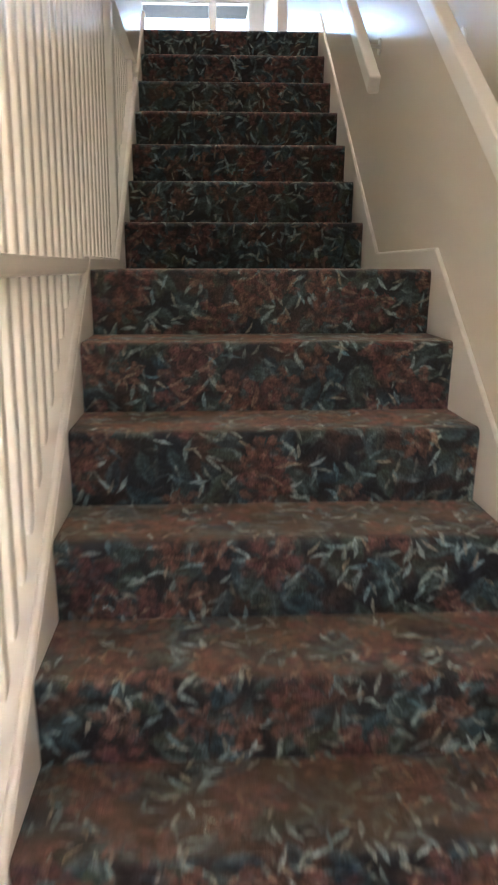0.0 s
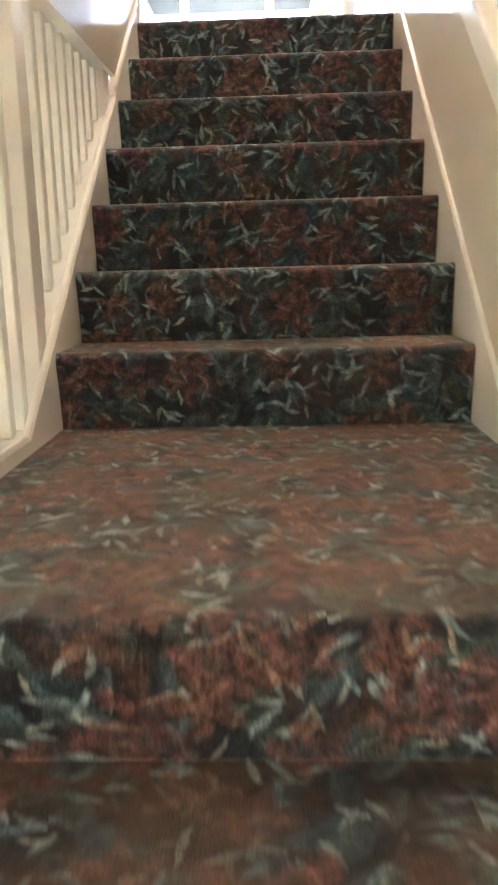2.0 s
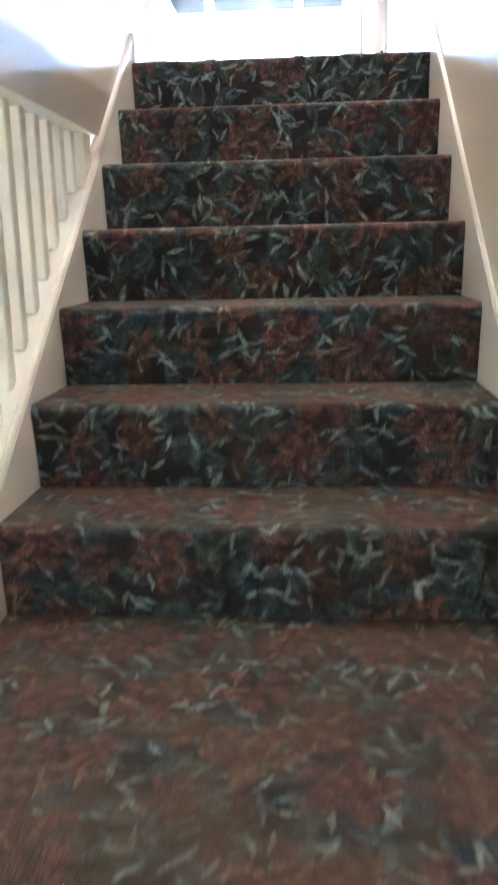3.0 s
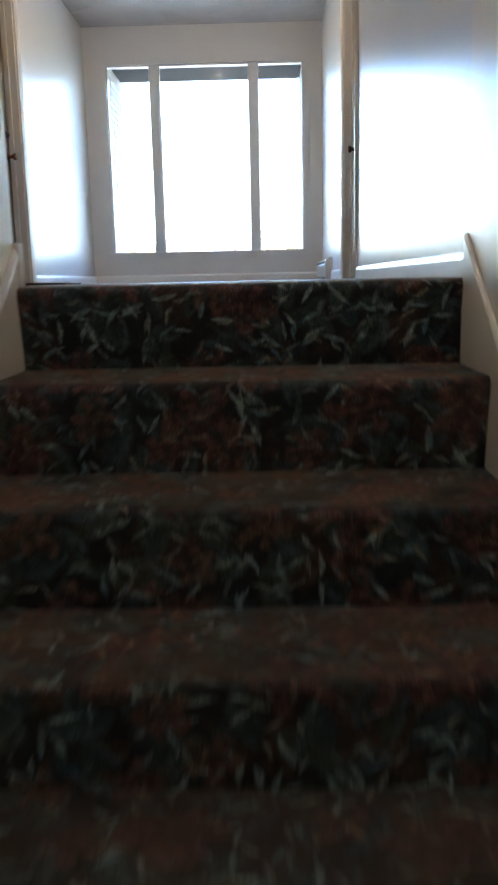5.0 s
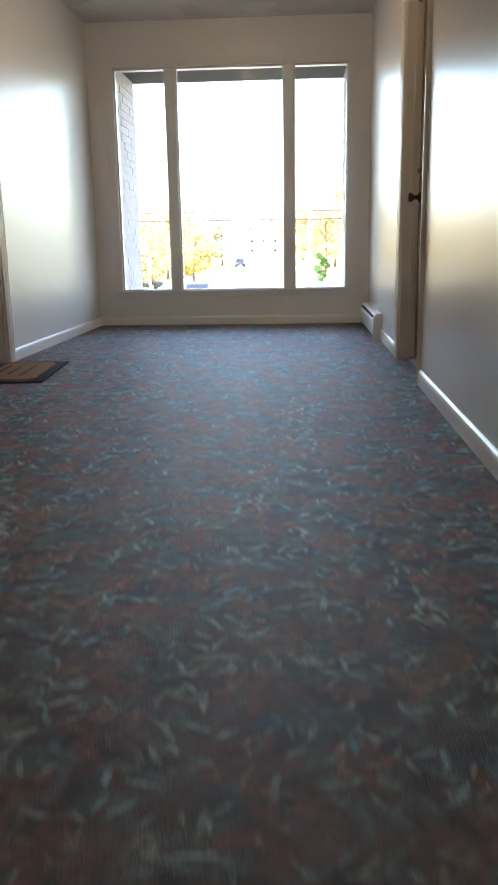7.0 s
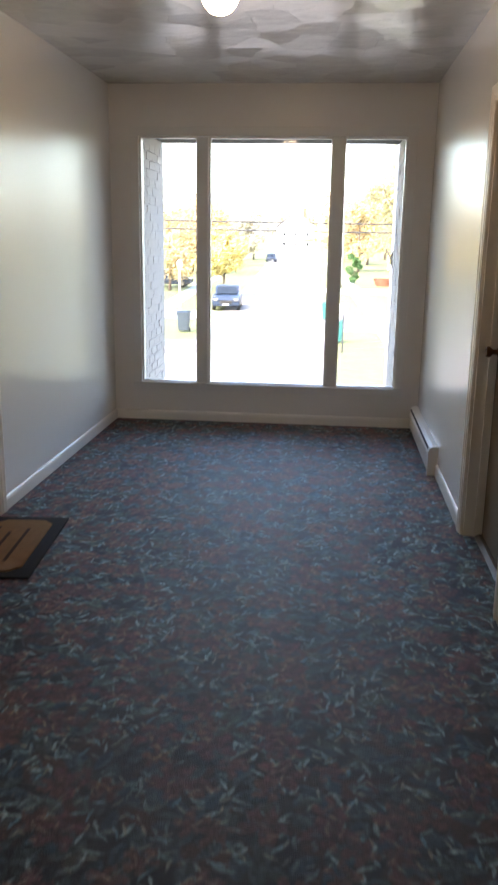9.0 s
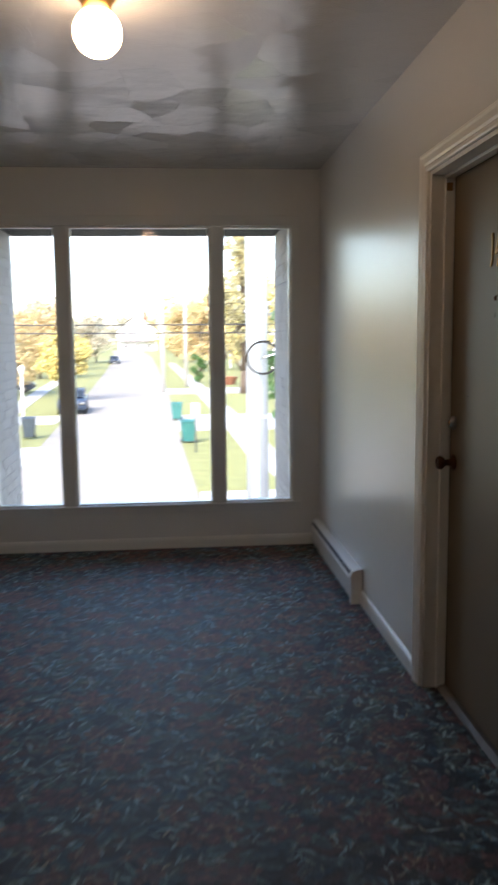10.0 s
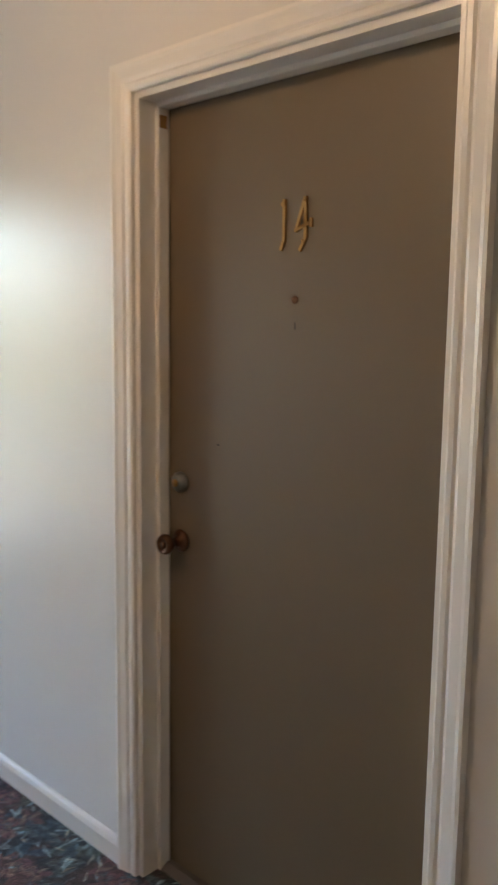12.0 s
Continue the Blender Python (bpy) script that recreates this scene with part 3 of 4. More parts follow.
def knob(parent, p, side):
    m = pose(*p) @ Matrix.Rotation(radians(90 * side), 4, "Y")
    k = part("knob", lathe([(0.0, 0.0), (0.029, 0.0), (0.031, 0.006), (0.024, 0.010), (0.013, 0.014), (0.012, 0.034), (0.018, 0.040), (0.025, 0.048), (0.0265, 0.058), (0.023, 0.066), (0.017, 0.067), (0.015, 0.063), (0.0, 0.062)], 32, m), BRONZE, parent, "worn bronze door knob", smooth=True)
    part("keyhole_face", lathe([(0.0, 0.0625), (0.010, 0.0625), (0.009, 0.066), (0.0, 0.066)], 20, m), BRONZE, k, smooth=True)
    return k


def deadbolt(parent, p, side):
    m = pose(*p) @ Matrix.Rotation(radians(90 * side), 4, "Y")
    k = part("deadbolt", lathe([(0.0, 0.0), (0.027, 0.0), (0.027, 0.005), (0.021, 0.016), (0.018, 0.019), (0.0, 0.020)], 28, m), CHROME, parent, "tarnished chrome deadbolt", smooth=True)
    part("cylinder", lathe([(0.0, 0.0195), (0.010, 0.0195), (0.010, 0.023), (0.0, 0.023)], 20, m), BRASS, k, smooth=True)


def slant(points, x, thick, bm=None):
    """A flat bar outline in (y, z), set proud of the door at x."""
    return prism(points, "x", x, x - thick, bm)


def stroke(pts, width):
    """The outline of a bent bar."""
    lo, hi = [], []
    for i, (y, z) in enumerate(pts):
        a, b = pts[max(0, i - 1)], pts[min(len(pts) - 1, i + 1)]
        t = Vector((b[0] - a[0], b[1] - a[1])).normalized()
        lo.append((y - t.y * width / 2, z + t.x * width / 2))
        hi.append((y + t.y * width / 2, z - t.x * width / 2))
    return lo + hi[::-1]


def hall_door(name, xw, side, y0, y1, label):
    ob = thing(name, (0, 0, 0), label, "door", "apartment doors", "structure")
    casing(ob, xw, side, y0, y1, DTOP)
    face = xw - side * 0.092
    leaf = part("leaf", block(face, face - side * 0.042, y0 + 0.019, y1 - 0.019, TZ + 0.014, DTOP - 0.019, 0.002, 1), DOORP, ob, "brown painted flush slab")
    knob(leaf, (face, y1 - 0.070, TZ + 0.935), side)
    deadbolt(leaf, (face, y1 - 0.068, TZ + 1.089), side)
    return ob, leaf, face


door, leaf, face = hall_door("door_1", XR, -1, DY0, DY1, "closed brown painted apartment door numbered 14 in cream frame")
# brass numerals, nailed on
for name, cy, bars in (("numeral_one", 6.763, [[(0.0, 0.061), (0.0, 0.010), (0.0, -0.040), (0.010, -0.062)], [(0.008, 0.046), (0.0, 0.056)]]),
                       ("numeral_four", 6.706, [[(-0.002, 0.060), (0.024, -0.020)], [(0.026, -0.018), (0.004, -0.008), (-0.018, 0.000)], [(-0.018, 0.010), (-0.018, -0.012)], [(-0.003, 0.062), (-0.004, -0.036), (0.002, -0.048), (0.012, -0.066)]])):
    bm = None
    for bar in bars:
        bm = slant([(cy + a, TZ + 1.707 + b) for a, b in stroke([(p, q * 0.88) for p, q in bar], 0.0075)], face - 0.0005, 0.005, bm)
    nm = part(name, bm, BRASS, leaf, "thin brass house numeral")
    for dz in (0.045, -0.038):
        part("nail", lathe([(0.0, 0.0), (0.0035, 0.0), (0.0025, 0.002), (0.0, 0.0025)], 10, pose(face - 0.005, cy + (0.0 if dz > 0 else 0.003), TZ + 1.707 + dz) @ Matrix.Rotation(radians(-90), 4, "Y")), BRASS, nm)
part("peephole", lathe([(0.0, 0.0), (0.009, 0.0), (0.009, 0.003), (0.006, 0.004), (0.005, 0.001), (0.0, 0.001)], 20, pose(face, 6.730, TZ + 1.545) @ Matrix.Rotation(radians(-90), 4, "Y")), BRONZE, leaf, "dark metal peephole", smooth=True)
part("scratch", block(face, face - 0.0006, 6.729, 6.731, TZ + 1.480, TZ + 1.496), GAP, leaf, "small dark scratch")
part("nick", block(face, face - 0.0006, 6.965, 6.971, TZ + 1.198, TZ + 1.202), GAP, leaf, "small dark nick")
part("strike_plate", block(XR + 0.056, XR + 0.080, DY1 - 0.0290, DY1 - 0.0283, DTOP - 0.075, DTOP - 0.045), BRASS, door, "small worn plate on the door stop")
hall_door("door_2", XL, 1, EY0, EY1, "closed brown painted apartment door beside doormat")

# ---- window ----
win = thing("window_1", (0, 0, 0), "tall fixed three-light window in off-white painted frame", "window", kind="structure")
fy0, fy1 = YW - 0.004, YW + 0.09
for xa, xb in ((-0.558, -0.474), (0.445, 0.527)):
    part("mullion", block(xa, xb, fy0, fy1, WZ0, WZ1, 0.005), WINTRIM, win)
for x0, x1 in ((WX0, -0.558), (-0.474, 0.445), (0.527, WX1)):
    b = 0.012
    sash = bmesh.new()
    for q in ((x0, x0 + b, WZ0, WZ1), (x1 - b, x1, WZ0, WZ1), (x0 + b, x1 - b, WZ0, WZ0 + b), (x0 + b, x1 - b, WZ1 - b, WZ1)):
        block(q[0], q[1], YW + 0.02, YW + 0.07, q[2], q[3], bm=sash)
    part("glazing_bead", sash, WINTRIM, win)
    pane = part("pane", block(x0 + b, x1 - b, YW + 0.045, YW + 0.049, WZ0 + b, WZ1 - b), GLASS, win, "clear window glass")
    pane.visible_shadow = False
e = 0.065
for q in ((WX0 - e, WX0, WZ0 - 0.0, WZ1), (WX1, WX1 + e, WZ0 - 0.0, WZ1), (WX0 - e, WX1 + e, WZ1, WZ1 + e), (WX0 - e, WX1 + e, WZ0 - 0.055, WZ0)):
    part("frame_board", block(q[0], q[1], YW - 0.012, YW - 0.0, q[2], q[3], 0.003), WINTRIM, win)
part("sill", block(WX0 - e, WX1 + e, YW - 0.020, YW + 0.02, WZ0 - 0.014, WZ0 + 0.004, 0.004), WINTRIM, win)

# stands in for an unseen glazed entry door; sized to light the risers
entry = thing("window_2", (0, 0, 0), "small unseen window added for entry daylight at the stair foot", "window", kind="structure")
sash = bmesh.new()
for q in ((EX0, EX0 + 0.03, EZ0, EZ1), (EX1 - 0.03, EX1, EZ0, EZ1), (EX0 + 0.03, EX1 - 0.03, EZ0, EZ0 + 0.03), (EX0 + 0.03, EX1 - 0.03, EZ1 - 0.03, EZ1)):
    block(q[0], q[1], YB - 0.10, YB - 0.05, q[2], q[3], bm=sash)
part("window_frame", sash, TRIM, entry)
part("pane", block(EX0 + 0.03, EX1 - 0.03, YB - 0.077, YB - 0.073, EZ0 + 0.03, EZ1 - 0.03), GLASS, entry, "clear window glass").visible_shadow = False

# ---- hall things ----
heater = thing("baseboard_heater", (XR, 8.263, TZ), "white enamelled baseboard heater under the hallway wall end", "heater")
HL = YW - 8.263 - 0.02
o = [(-0.002, 0.02), (-0.058, 0.02), (-0.060, 0.125), (-0.050, 0.140), (-0.002, 0.140)]
part("cover", prism(o, "y", 0.0, HL), TRIM, heater)
part("slot", block(-0.052, -0.002, 0.004, HL - 0.004, 0.140, 0.158), GAP, heater, "dark louvre slot")
part("damper", prism([(-0.002, 0.158), (-0.040, 0.158), (-0.052, 0.166), (-0.050, 0.170), (-0.030, 0.180), (-0.002, 0.182)], "y", 0.0, HL), TRIM, heater)
part("end_cap", prism([(-0.002, 0.0), (-0.062, 0.0), (-0.064, 0.150), (-0.052, 0.178), (-0.030, 0.186), (-0.002, 0.187)], "y", -0.045, 0.004), TRIM, heater)

mat_ob = thing("doormat", (-1.00, 6.715, TZ), "brown coir doormat with black rubber border and dark lettering", "doormat", turn=5)
part("border", block(-0.215, 0.195, -0.385, 0.385, 0.001, 0.010, 0.004), RUBBER, mat_ob)
inner = [(-0.16, -0.27), (-0.10, -0.325), (0.085, -0.325), (0.135, -0.27), (0.135, 0.27), (0.085, 0.325), (-0.10, 0.325), (-0.16, 0.27)]
part("coir_field", prism(inner, "z", 0.008, 0.015), COIR, mat_ob)
for i, (a, b, c) in enumerate(((-0.22, 0.20, 0.03), (-0.16, 0.15, -0.05), (-0.20, 0.22, -0.12))):
    part("print_bar", block(c, c + 0.016, a, b, 0.0145, 0.0165), COIRDARK, mat_ob)


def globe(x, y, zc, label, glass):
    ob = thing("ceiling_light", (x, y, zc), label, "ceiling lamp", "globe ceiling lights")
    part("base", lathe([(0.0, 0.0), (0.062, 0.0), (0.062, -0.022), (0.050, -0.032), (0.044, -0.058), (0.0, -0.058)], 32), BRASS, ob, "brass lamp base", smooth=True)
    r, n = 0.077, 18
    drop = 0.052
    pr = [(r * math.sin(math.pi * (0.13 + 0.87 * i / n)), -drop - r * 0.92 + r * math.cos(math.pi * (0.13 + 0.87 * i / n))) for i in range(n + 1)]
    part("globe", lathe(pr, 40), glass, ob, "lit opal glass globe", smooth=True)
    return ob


globe(-0.025, 6.84, CZ, "lit opal globe light with brass base on ceiling", GLOBE)
# added fill lamp, never in view, brightens the lower flight from behind
globe(0.62, -3.25, SZ, "unseen opal globe added as fill light over the stair foot", FILL_FOOT)
globe(0.50, 1.55, CZ, "lit opal globe light over the stairwell", GLOBE_STAIR)
globe(-0.70, -2.2, SZ, "lit opal globe light in the lower hall", GLOBE_LOW)

# ---- outside ----
DEEP = 10.45
ROOFZ = TZ + 2.20
for name, x0, x1 in (("wall_fin_west", WX0 - 0.30, WX0 - 0.004), ("wall_fin_east", WX1 + 0.004, WX1 + 0.30)):
    setting(name, block(x0, x1, YW + 0.16, DEEP, GZ, ROOFZ + 0.4), MORTAR, "whitewashed brick fin wall outside the window", "wall")
setting("window_soffit", block(WX0 - 0.3, WX1 + 0.3, YW + 0.16, DEEP + 0.05, ROOFZ - 0.0, ROOFZ + 0.3), DARKSOF, "dark peeling soffit above the window outside", "soffit")
setting("wall_below_window", block(WX0, WX1, YW + 0.16, YW + 0.3, GZ, WZ0 - 0.08), MORTAR, "pale brick wall below the window outside", "wall")
bm = block(XL - 0.15, 1.33, YW + 0.16, YW + 0.20, CZ - 0.0, CZ + 0.5)
setting("parapet", bm, MORTAR, "pale brick wall above the window outside", "wall")

setting("ground", prism([(-900, -60), (900, -60), (900, 1600), (-900, 1600)], "z", GZ - 0.5, GZ), GRASS, "lawns and verges with fallen leaves", "ground")


def strip(name, pts, w0, z, material, label, category):
    """A band along a line of (x, y) points; w0: its width at each point."""
    verts, faces = [], []
    for (x, y), w in zip(pts, w0):
        for dx, dz in ((-w / 2, z), (w / 2, z), (w / 2, GZ - 0.1), (-w / 2, GZ - 0.1)):
            verts.append((x + dx, y, dz))
    n = len(pts)
    for i in range(n - 1):
        for j in range(4):
            faces.append((4 * i + j, 4 * i + (j + 1) % 4, 4 * i + 4 + (j + 1) % 4, 4 * i + 4 + j))
    faces += [(0, 1, 2, 3), tuple(4 * (n - 1) + j for j in (3, 2, 1, 0))]
    ob = quads(name, verts, faces, material)
    return tagged(ob, label, category, kind="structure")


strip("road", [(-2.55, 25), (-2.6, 39), (-4.0, 80), (-6.2, 132), (-10.0, 215), (-19, 340)], [7.0, 6.2, 7.0, 7.8, 9, 11], GZ + 0.015, ASPHALT, "pale asphalt residential street with leaves at edges", "road")
setting("road_cross", block(-120, 120, 13, 25.4, GZ - 0.1, GZ + 0.018), ASPHALT, "pale asphalt cross street below the window", "road")
for name, pts, w in (("pavement_east", [(4.6, 27), (3.7, 36), (3.4, 53), (1.9, 98), (-0.4, 160)], 1.3), ("pavement_west", [(-9.6, 27), (-10.0, 50), (-12.5, 90), (-17, 160)], 1.3)):
    strip(name, pts, [w] * len(pts), GZ + 0.03, CONCRETE, "pale concrete pavement between lawns", "pavement")
setting("pavement_cross", block(0.9, 60, 27.2, 28.6, GZ - 0.1, GZ + 0.035), CONCRETE, "pale concrete pavement along the cross street", "pavement")
for name, q in (("driveway", (0.3, 16, 45.5, 54)), ("driveway_far", (-0.6, 16, 73.5, 81)), ("driveway_west", (-22, -6.5, 50, 55)), ("driveway_west_near", (-22, -5.4, 33, 40))):
    setting(name, block(q[0], q[1], q[2], q[3], GZ - 0.1, GZ + 0.025), CONCRETE, "pale concrete driveway across the verge", "driveway")


def bin_cart(x, y, turn, material, label):
    ob = thing("wheeled_bin", (x, y, GZ + 0.02), label, "bin", "street bins", turn=turn)
    own = bmesh.new()
    bmesh.ops.create_cone(own, cap_ends=True, segments=4, radius1=0.33, radius2=0.43, depth=0.86)
    own.transform(pose(0, 0, 0.51, 0, 0, 45))
    bmesh.ops.bevel(own, geom=own.edges[:], offset=0.03, segments=2, affect="EDGES")
    part("body", own, material, ob)
    part("lid", prism([(-0.33, 0.94), (-0.33, 0.99), (-0.1, 1.06), (0.28, 1.03), (0.36, 0.97), (0.36, 0.94)], "x", -0.31, 0.31), material, ob)
    for s in (-1, 1):
        part("wheel", rod((0.2 * s, 0.3, 0.10), (0.27 * s, 0.3, 0.10), 0.10), RUBBER, ob)
    part("handle", rod((-0.24, 0.37, 0.95), (0.24, 0.37, 0.95), 0.016, n=8), material, ob)


bin_cart(0.75, 40.6, 8, BINM, "green plastic wheeled bin on the kerb")
bin_cart(0.30, 51.0, -5, BINM, "green plastic wheeled bin at the driveway")
bin_cart(-6.75, 43.4, 0, DARKBIN, "dark blue plastic wheeled bin on the verge")

post = thing("sign_post", (1.02, 37.5, GZ), "thin dark steel post beside the bins", "post")
part("post", rod((0, 0, -0.1), (0, 0, 2.0), 0.035, n=8), WIREM, post)
part("plate", block(-0.17, 0.17, -0.02, 0.0, 1.55, 2.05, 0.02), POLEG, post)


def car(x, y, turn, material, label, s=1.0):
    ob = thing("parked_car", (x, y, GZ + 0.02), label, "car", "parked cars", turn=turn)
    w = 0.88
    side = [(-2.2, 0.32), (-2.25, 0.62), (-2.05, 0.88), (-1.1, 0.98), (1.9, 1.02), (2.2, 0.9), (2.25, 0.4), (2.1, 0.28), (-2.0, 0.26)]
    own = prism(side, "x", -w, w)
    bmesh.ops.bevel(own, geom=own.edges[:], offset=0.07, segments=2, affect="EDGES")
    part("body", own, material, ob)
    cabin = prism([(-1.15, 0.96), (-0.35, 1.46), (0.2, 1.54), (1.55, 1.5), (2.05, 0.98)], "x", -0.74, 0.74)
    bmesh.ops.bevel(cabin, geom=cabin.edges[:], offset=0.05, segments=2, affect="EDGES")
    part("cabin", cabin, material, ob)
    part("windscreen", prism([(-1.10, 1.02), (-0.40, 1.42), (-0.44, 1.45), (-1.16, 1.03)], "x", -0.64, 0.64), CARGLASS, ob, "dark windscreen")
    for sx in (-1, 1):
        part("side_window", prism([(-0.85, 1.05), (-0.2, 1.42), (1.4, 1.42), (1.75, 1.05)], "x", 0.735 * sx, 0.755 * sx), CARGLASS, ob, "dark side window")
        part("headlight", block(0.5 * sx, 0.8 * sx, -2.27, -2.12, 0.62, 0.78, 0.03), CHROME, ob, "clear headlight")
        for yy in (-1.4, 1.4):
            wh = part("wheel", rod((0.68 * sx, yy, 0.33), (0.90 * sx, yy, 0.33), 0.33, n=24), RUBBER, ob)
            part("rim", rod((0.895 * sx, yy, 0.33), (0.905 * sx, yy, 0.33), 0.21, n=20), CHROME, wh)
    part("grille", block(-0.4, 0.4, -2.275, -2.2, 0.45, 0.66, 0.02), GAP, ob)
    part("number_plate", block(-0.2, 0.2, -2.29, -2.26, 0.36, 0.44, 0.004), SIDING, ob)


car(-6.35, 57.6, 4, CARBLUE, "dark blue parked car facing down the street")
car(-11.0, 160, 8, CARBLUE, "small dark car parked far up the street")
car(-14.6, 79, 92, CARBLUE, "dark car parked in a driveway across the street")


def house(x, y, w, d, h, turn, label):
    ob = thing("house", (x, y, GZ), label, "house", "street houses", turn=turn)
    part("wall", block(-w / 2, w / 2, 0, d, -0.2, h), SIDING, ob)
    r = part("roof", prism([(-w / 2 - 0.5, h - 0.1), (0, h + w * 0.42), (w / 2 + 0.5, h - 0.1), (w / 2 + 0.5, h + 0.15), (0, h + w * 0.42 + 0.3), (-w / 2 - 0.5, h + 0.15)], "y", -0.5, d + 0.5), ROOFM, ob)
    part("gable", prism([(-w / 2, h - 0.05), (0, h + w * 0.40), (w / 2, h - 0.05)], "y", 0.0, 0.3), SIDING, ob)
    part("chimney", block(w * 0.15, w * 0.25, d * 0.5, d * 0.6, h, h + w * 0.5), TERRA, r)
    for zz in (1.0, h * 0.5 + 0.7):
        for k in (-0.3, 0.0, 0.3):
            if zz < 1.5 and k == 0.0:
                part("door", block(-0.5, 0.5, -0.06, 0.0, 0.2, 2.4), ROOFM, ob)
                continue
            wi = part("window", block(k * w - 0.6, k * w + 0.6, -0.05, 0.0, zz, zz + 1.5), SIDING, ob)
            part("pane", block(k * w - 0.5, k * w + 0.5, -0.07, -0.03, zz + 0.1, zz + 1.4), CARGLASS, wi)
    part("porch_roof", block(-w / 2, w / 2, -2.2, 0.0, h * 0.45, h * 0.5), ROOFM, ob)
    for k in (-0.48, -0.16, 0.16, 0.48):
        part("porch_post", block(k * w - 0.1, k * w + 0.1, -2.1, -1.9, -0.1, h * 0.45), SIDING, ob)


house(-14.0, 330, 15, 12, 8, 0, "white sided house at the end of the street")
house(13.0, 128, 9, 12, 5.5, -55, "white sided house among trees along the street")
house(-30.0, 120, 11, 12, 5.5, 60, "pale sided house behind trees across the street")


def tube_along(pts, r, n=6):
    bm = bmesh.new()
    rings = []
    for p in pts:
        rings.append([bm.verts.new((p[0] + 0, p[1] + r * math.cos(2 * math.pi * i / n), p[2] + r * math.sin(2 * math.pi * i / n))) for i in range(n)])
    for a, b in zip(rings, rings[1:]):
        for i in range(n):
            bm.faces.new((a[i], a[(i + 1) % n], b[(i + 1) % n], b[i]))
    return bm


for y, z, dy in ((34.5, 3.40, 0.0), (34.8, 3.10, 0.6)):
    ob = part("overhead_wire", tube_along([(-60 + 4 * i, y - i * dy * 0.02, z + 0.0004 * (i * 4 - 62) ** 2 - 0.008 * i) for i in range(31)], 0.028), WIREM, smooth=True)
    tagged(ob, "black overhead cable slung across the street", "cable", "overhead cables")


def utility_pole(x, y, h, r, label, arm=True):
    ob = thing("utility_pole", (x, y, GZ), label, "utility pole", "utility poles")
    part("pole", rod((0, 0, -0.3), (0, 0, h), r, r * 0.7, n=14), POLEW, ob, smooth=True)
    if arm:
        part("crossarm", block(-1.1, 1.1, -0.08, 0.08, h - 1.0, h - 0.8), POLEW, ob)
        for s in (-0.95, -0.45, 0.45, 0.95):
            part("insulator", rod((s, 0, h - 0.8), (s, 0, h - 0.62), 0.05, n=8), POLEG, ob)


utility_pole(-0.75, 76, 8.7, 0.17, "weathered wooden utility pole beside the street", False)
utility_pole(1.35, 84, 9.2, 0.17, "weathered wooden utility pole with weathered top", False)
utility_pole(-1.6, 125, 9.5, 0.18, "weathered wooden utility pole far up the street")

# the big pole below the window, with a bicycle hung on it
big = thing("steel_pole", (1.93, 21.2, GZ), "thick pale galvanised pole carrying a hung bicycle", "pole")
part("pole", rod((0, 0, -0.3), (0, 0, 12), 0.24, 0.20, n=20), POLEG, big, smooth=True)
part("conduit", rod((-0.02, -0.25, -0.3), (-0.02, -0.22, 9), 0.04, n=8), BIKEM, big, smooth=True)
for zz in (0.9, 3.0, 5.2, 7.4):
    part("band", lathe([(0.236, 0), (0.256, 0), (0.256, 0.06), (0.232, 0.06)], 20, pose(0, 0, zz)), POLEG, big)
part("guy_wire", rod((0.15, 0.0, 9.0), (2.6, 1.0, 4.6), 0.02, n=6), POLEG, big)
part("guy_wire", rod((0.15, 0.0, 9.0), (3.1, 1.2, 4.6), 0.02, n=6), POLEG, big)

bike = thing("bicycle", (2.02, 20.80, 2.37), "pale blue bicycle hung nose-up on a pole", "bicycle")
up = Matrix.Rotation(radians(90), 4, "X")
A, B = Vector((0, 0, 0)), Vector((0.62, -0.02, -0.80))
for c in (A, B):
    wheel = part("wheel", torus(0.33, 0.024, 44, 8, Matrix.Translation(c) @ up), RUBBER, bike, smooth=True)
    sp = rod(c + Vector((0, -0.03, 0)), c + Vector((0, 0.03, 0)), 0.025, n=10)
    for i in range(12):
        a = 2 * math.pi * i / 12
        rod(c, c + Vector((0.315 * math.cos(a), 0, 0.315 * math.sin(a))), 0.003, n=4, bm=sp)
    part("spokes", sp, CHROME, wheel)
head, seat, crank = Vector((0.36, 0, 0.08)), Vector((0.70, 0, -0.25)), Vector((0.30, 0, -0.55))
fr = rod(head, seat, 0.022, n=10)
for p, q in ((head, crank), (seat, crank), (seat, B), (crank, B), (head + Vector((0.1, 0, 0.06)), A)):
    rod(p, q, 0.02, n=10, bm=fr)
part("bike_frame", fr, BIKEM, bike, smooth=True)
part("handlebar", rod(head + Vector((0.12, -0.25, 0.10)), head + Vector((0.12, 0.25, 0.10)), 0.015, n=8), CHROME, bike, smooth=True)
part("saddle", block(0.68, 0.94, -0.07, 0.07, -0.24, -0.18, 0.025), RUBBER, bike)

lamp = thing("street_lamp", (-9.0, 54.5, GZ), "pale post lamp on the verge", "street lamp")
part("post", rod((0, 0, -0.2), (0, 0, 2.6), 0.07, 0.05, n=12), SIDING, lamp, smooth=True)
part("lantern", lathe([(0.0, 2.6), (0.10, 2.62), (0.20, 2.95), (0.20, 3.0), (0.06, 3.15), (0.0, 3.2)], 12), SIDING, lamp)
pl = thing("planter", (5.6, 87, GZ), "round brown planter on a lawn", "planter")
part("tub", lathe([(0.0, 0.0), (0.7, 0.0), (1.0, 0.7), (1.05, 0.75), (0.9, 0.75), (0.85, 0.6), (0.0, 0.6)], 20), TERRA, pl)


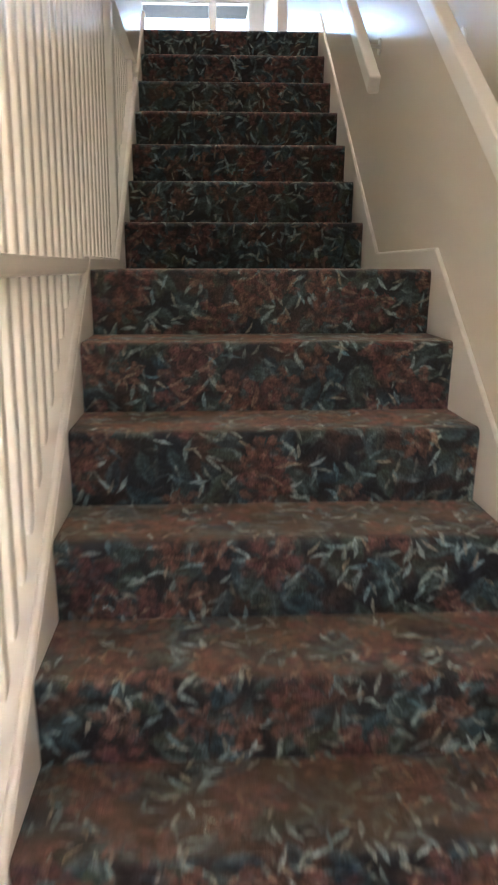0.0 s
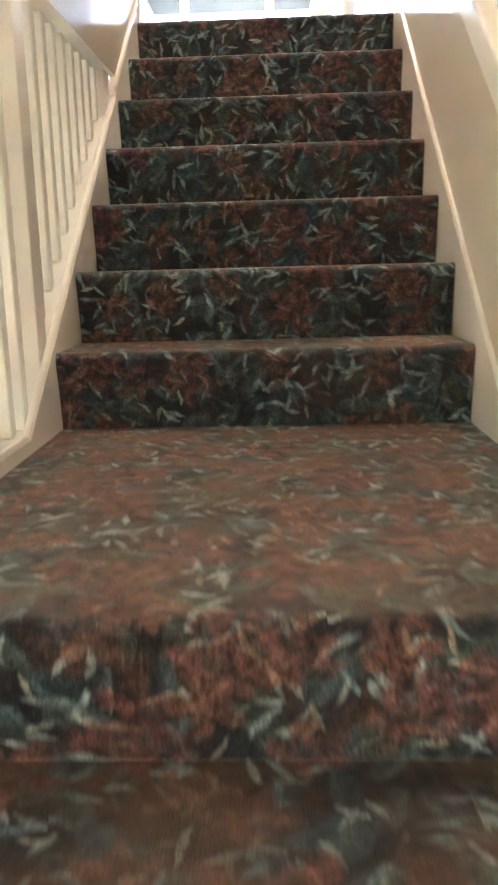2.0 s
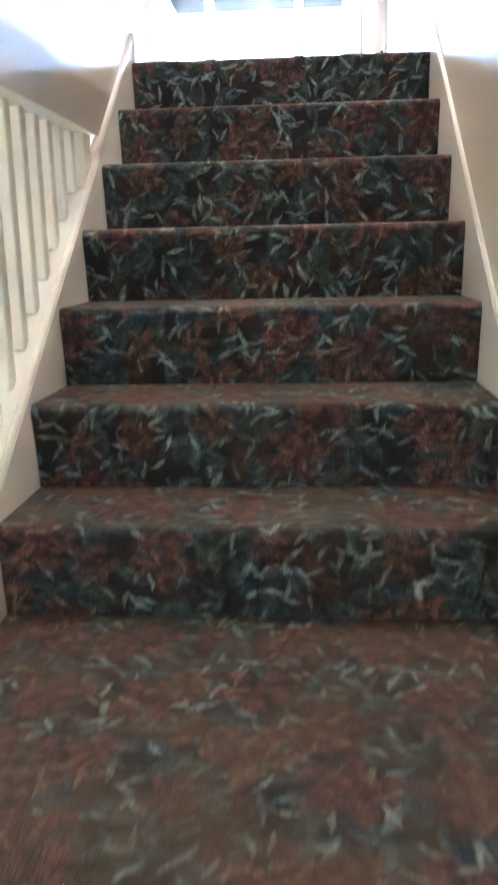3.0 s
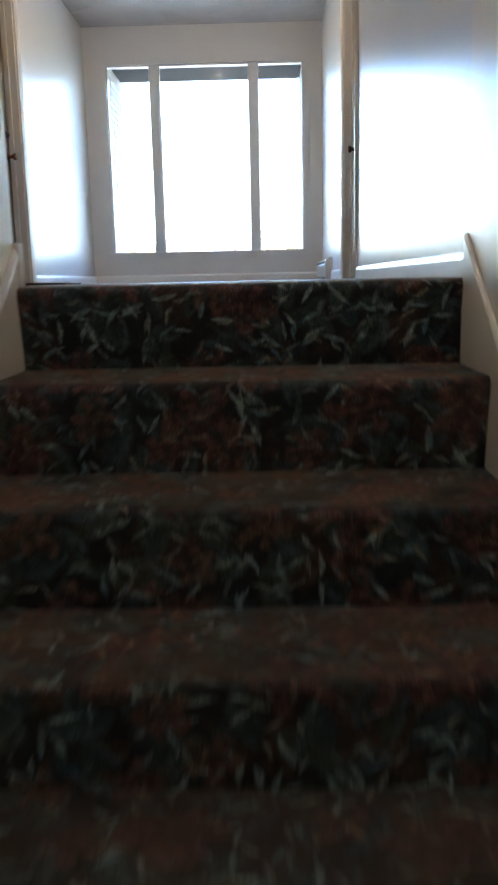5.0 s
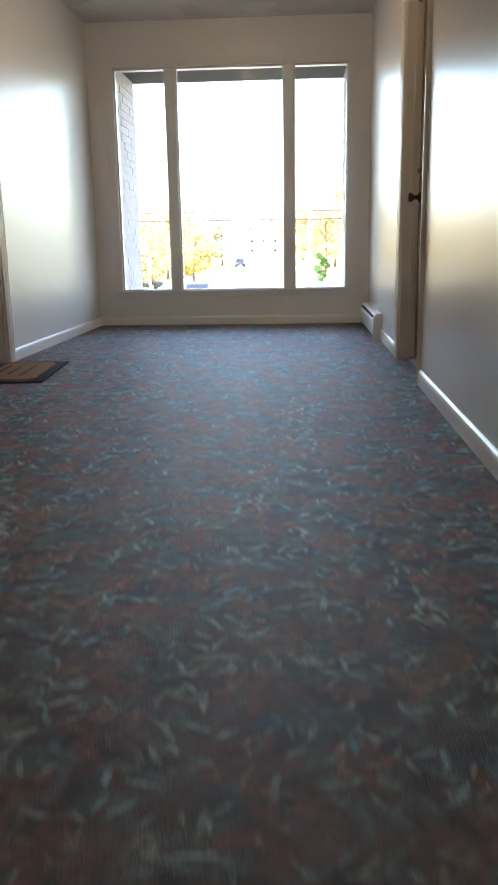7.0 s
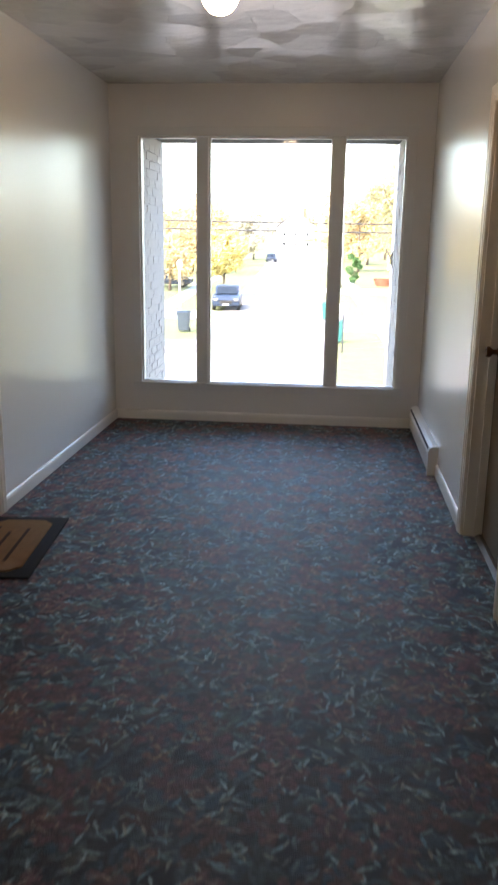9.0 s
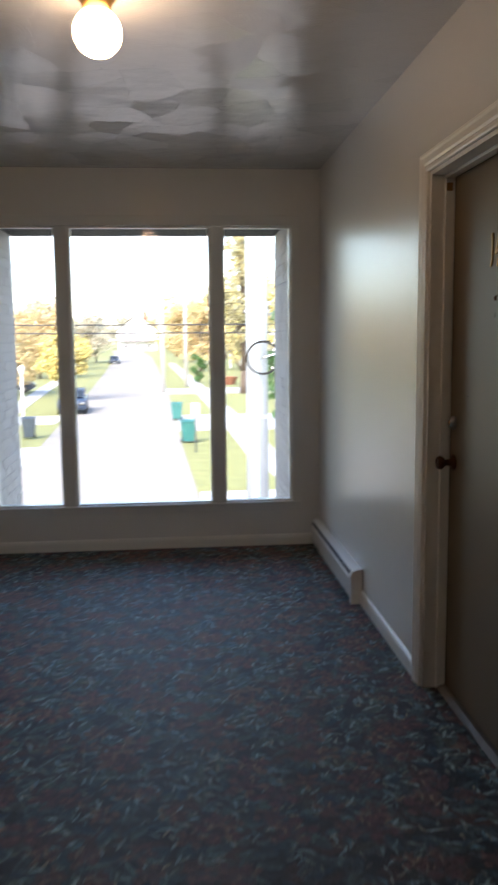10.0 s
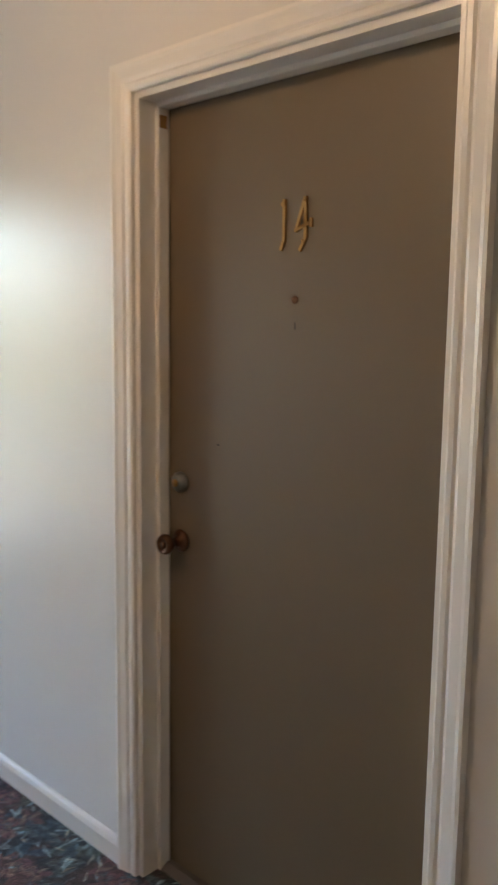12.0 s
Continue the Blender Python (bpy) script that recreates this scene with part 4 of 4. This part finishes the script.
# ---- trees ----
def foliage(centres, count, size, seed):
    """Many small bent leaf clumps scattered in soft lobes."""
    rng = np.random.default_rng(seed)
    verts, faces = [], []
    for cx, cy, cz, rx, rz in centres:
        for _ in range(count):
            d = rng.normal(size=3)
            d /= np.linalg.norm(d)
            q = d * rng.uniform(0.35, 1.05) ** 0.6
            p = np.array((cx + q[0] * rx, cy + q[1] * rx, cz + q[2] * rz))
            u = rng.normal(size=3)
            u /= np.linalg.norm(u)
            v = np.cross(u, rng.normal(size=3))
            v /= np.linalg.norm(v)
            s = size * rng.uniform(0.5, 1.3)
            k = len(verts)
            verts += [tuple(p - u * s), tuple(p - v * s * 0.45), tuple(p + u * s), tuple(p + v * s * 0.45)]
            faces.append((k, k + 1, k + 2, k + 3))
    return verts, faces


def tree(x, y, h, spread, material, label, seed, bare=0.3, lobes=16, count=340, size=0.15, squeeze=1.0):
    rng = random.Random(seed)
    ob = thing("tree", (x, y, GZ), label, "tree", "street trees")
    bm = rod((0, 0, -0.3), (0.1, 0, h * bare), h * 0.022, h * 0.016, n=10)
    rod((0.1, 0, h * bare), (0, 0.1, h * 0.9), h * 0.016, h * 0.003, n=8, bm=bm)
    lobe = []
    for i in range(lobes):
        f = (i + 0.5) / lobes
        z = h * (bare + (1 - bare) * (0.08 + 0.88 * f))
        rad = spread * math.sin(math.pi * (0.18 + 0.74 * f)) ** 0.8 * rng.uniform(0.35, 0.95) * (1 if squeeze == 1.0 else (1.15 - f))
        a = rng.uniform(0, 6.283)
        p = (rad * math.cos(a), rad * math.sin(a), z)
        rod((0.05, 0.05, max(h * bare * 0.9, z - h * 0.18)), p, h * 0.008, h * 0.002, n=6, bm=bm)
        r = spread * rng.uniform(0.30, 0.5)
        lobe.append((*p, r, r * 0.8))
    part("trunk", bm, BARK, ob, smooth=True)
    v, f = foliage(lobe, count, size, seed)
    crown = quads("crown", v, f, material, ob)
    crown["kind"] = "stuff"
    return ob


tree(-7.9, 67, 5.0, 2.0, YELLOW, "small yellow-leaved maple on the verge", 3, 0.35)
tree(-13.5, 74, 6.6, 3.6, ORANGE, "broad orange autumn tree across the street", 4, 0.2, 20, 380, 0.16)
tree(-18.0, 60, 6.0, 3.2, YELLOW, "yellow autumn tree behind a lawn", 5, 0.2, 16)
tree(-11.5, 47, 4.2, 1.3, GREEN, "tall green shrub beside the brick wall", 16, 0.05, 12, 320, 0.10)
tree(-16.0, 105, 8.0, 4.5, ORANGE, "large orange tree further up the street", 6, 0.2, 18, 300, 0.22)
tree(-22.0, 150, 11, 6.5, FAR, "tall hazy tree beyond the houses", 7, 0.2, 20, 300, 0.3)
tree(6.0, 73, 16, 3.2, MIXED, "tall spruce dusted with yellow leaves", 8, 0.12, 30, 420, 0.16, 0.5)
tree(5.9, 44, 6.6, 1.4, GREEN, "dense green arborvitae beside a driveway", 9, 0.03, 18, 420, 0.10)
tree(4.0, 120, 9, 3.6, ORANGE, "orange autumn tree by the pavement", 10, 0.2, 18, 300, 0.22)
tree(10.5, 100, 11, 5.0, YELLOW, "tall yellow tree behind the lawns", 11, 0.2, 18, 300, 0.22)
tree(2.2, 165, 10, 4.5, ORANGE, "orange tree far up the street", 12, 0.2, 18, 280, 0.3)
tree(2.7, 90, 3.0, 0.9, GREEN, "small clipped green conifer on a lawn", 13, 0.03, 10, 160, 0.13)
tree(-9.0, 36.0, 12.5, 3.2, MIXED, "bare-branched tree with sparse leaves", 14, 0.45, 14, 30, 0.10)
tree(7.2, 30.0, 12.0, 3.0, MIXED, "half-bare tree beside the pole", 15, 0.35, 16, 130, 0.11)
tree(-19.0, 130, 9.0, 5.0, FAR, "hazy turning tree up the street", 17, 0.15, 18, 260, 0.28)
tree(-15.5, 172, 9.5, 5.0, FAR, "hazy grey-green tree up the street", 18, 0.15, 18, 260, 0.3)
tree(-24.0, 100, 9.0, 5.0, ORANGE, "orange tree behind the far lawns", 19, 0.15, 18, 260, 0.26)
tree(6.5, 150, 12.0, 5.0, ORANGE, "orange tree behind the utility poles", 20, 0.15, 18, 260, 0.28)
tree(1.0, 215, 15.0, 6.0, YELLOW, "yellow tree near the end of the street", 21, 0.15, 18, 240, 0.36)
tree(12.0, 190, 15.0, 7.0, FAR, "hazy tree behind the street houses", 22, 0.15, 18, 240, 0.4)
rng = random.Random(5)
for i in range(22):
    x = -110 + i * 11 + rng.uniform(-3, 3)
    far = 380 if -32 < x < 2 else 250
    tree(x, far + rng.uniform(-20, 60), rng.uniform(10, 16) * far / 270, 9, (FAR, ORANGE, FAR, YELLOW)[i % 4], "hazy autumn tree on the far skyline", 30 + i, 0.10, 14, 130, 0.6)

# ---- bricks of the two fins, last ----
BL, BH, J = 0.19, 0.057, 0.010
brick_me = None
for x, s, parent in ((WX0 - 0.004, 1, "wall_fin_west"), (WX1 + 0.004, -1, "wall_fin_east")):
    row, z = 0, WZ0 - 0.10
    while z + BH < ROOFZ:
        y = YW + 0.17 - (BL + J) / 2 * (row % 2)
        while y < DEEP - 0.02:
            a, b = max(y, YW + 0.165), min(y + BL, DEEP)
            if b - a > 0.03:
                if brick_me is None:
                    bb = block(-0.004, 0.005, -0.5, 0.5, 0, BH, 0.0)
                    brick_me = bpy.data.meshes.new("brick")
                    bb.to_mesh(brick_me)
                    bb.free()
                    brick_me.materials.append(BRICKM)
                ob = new("brick", brick_me)
                ob.parent = bpy.data.objects[parent]
                ob.matrix_basis = Matrix.LocRotScale((x + s * rng.uniform(-0.003, 0.002), (a + b) / 2, z), Euler((0, 0, 0 if s > 0 else math.pi)), (1, b - a, 1))
            y += BL + J
        row += 1
        z += BH + J
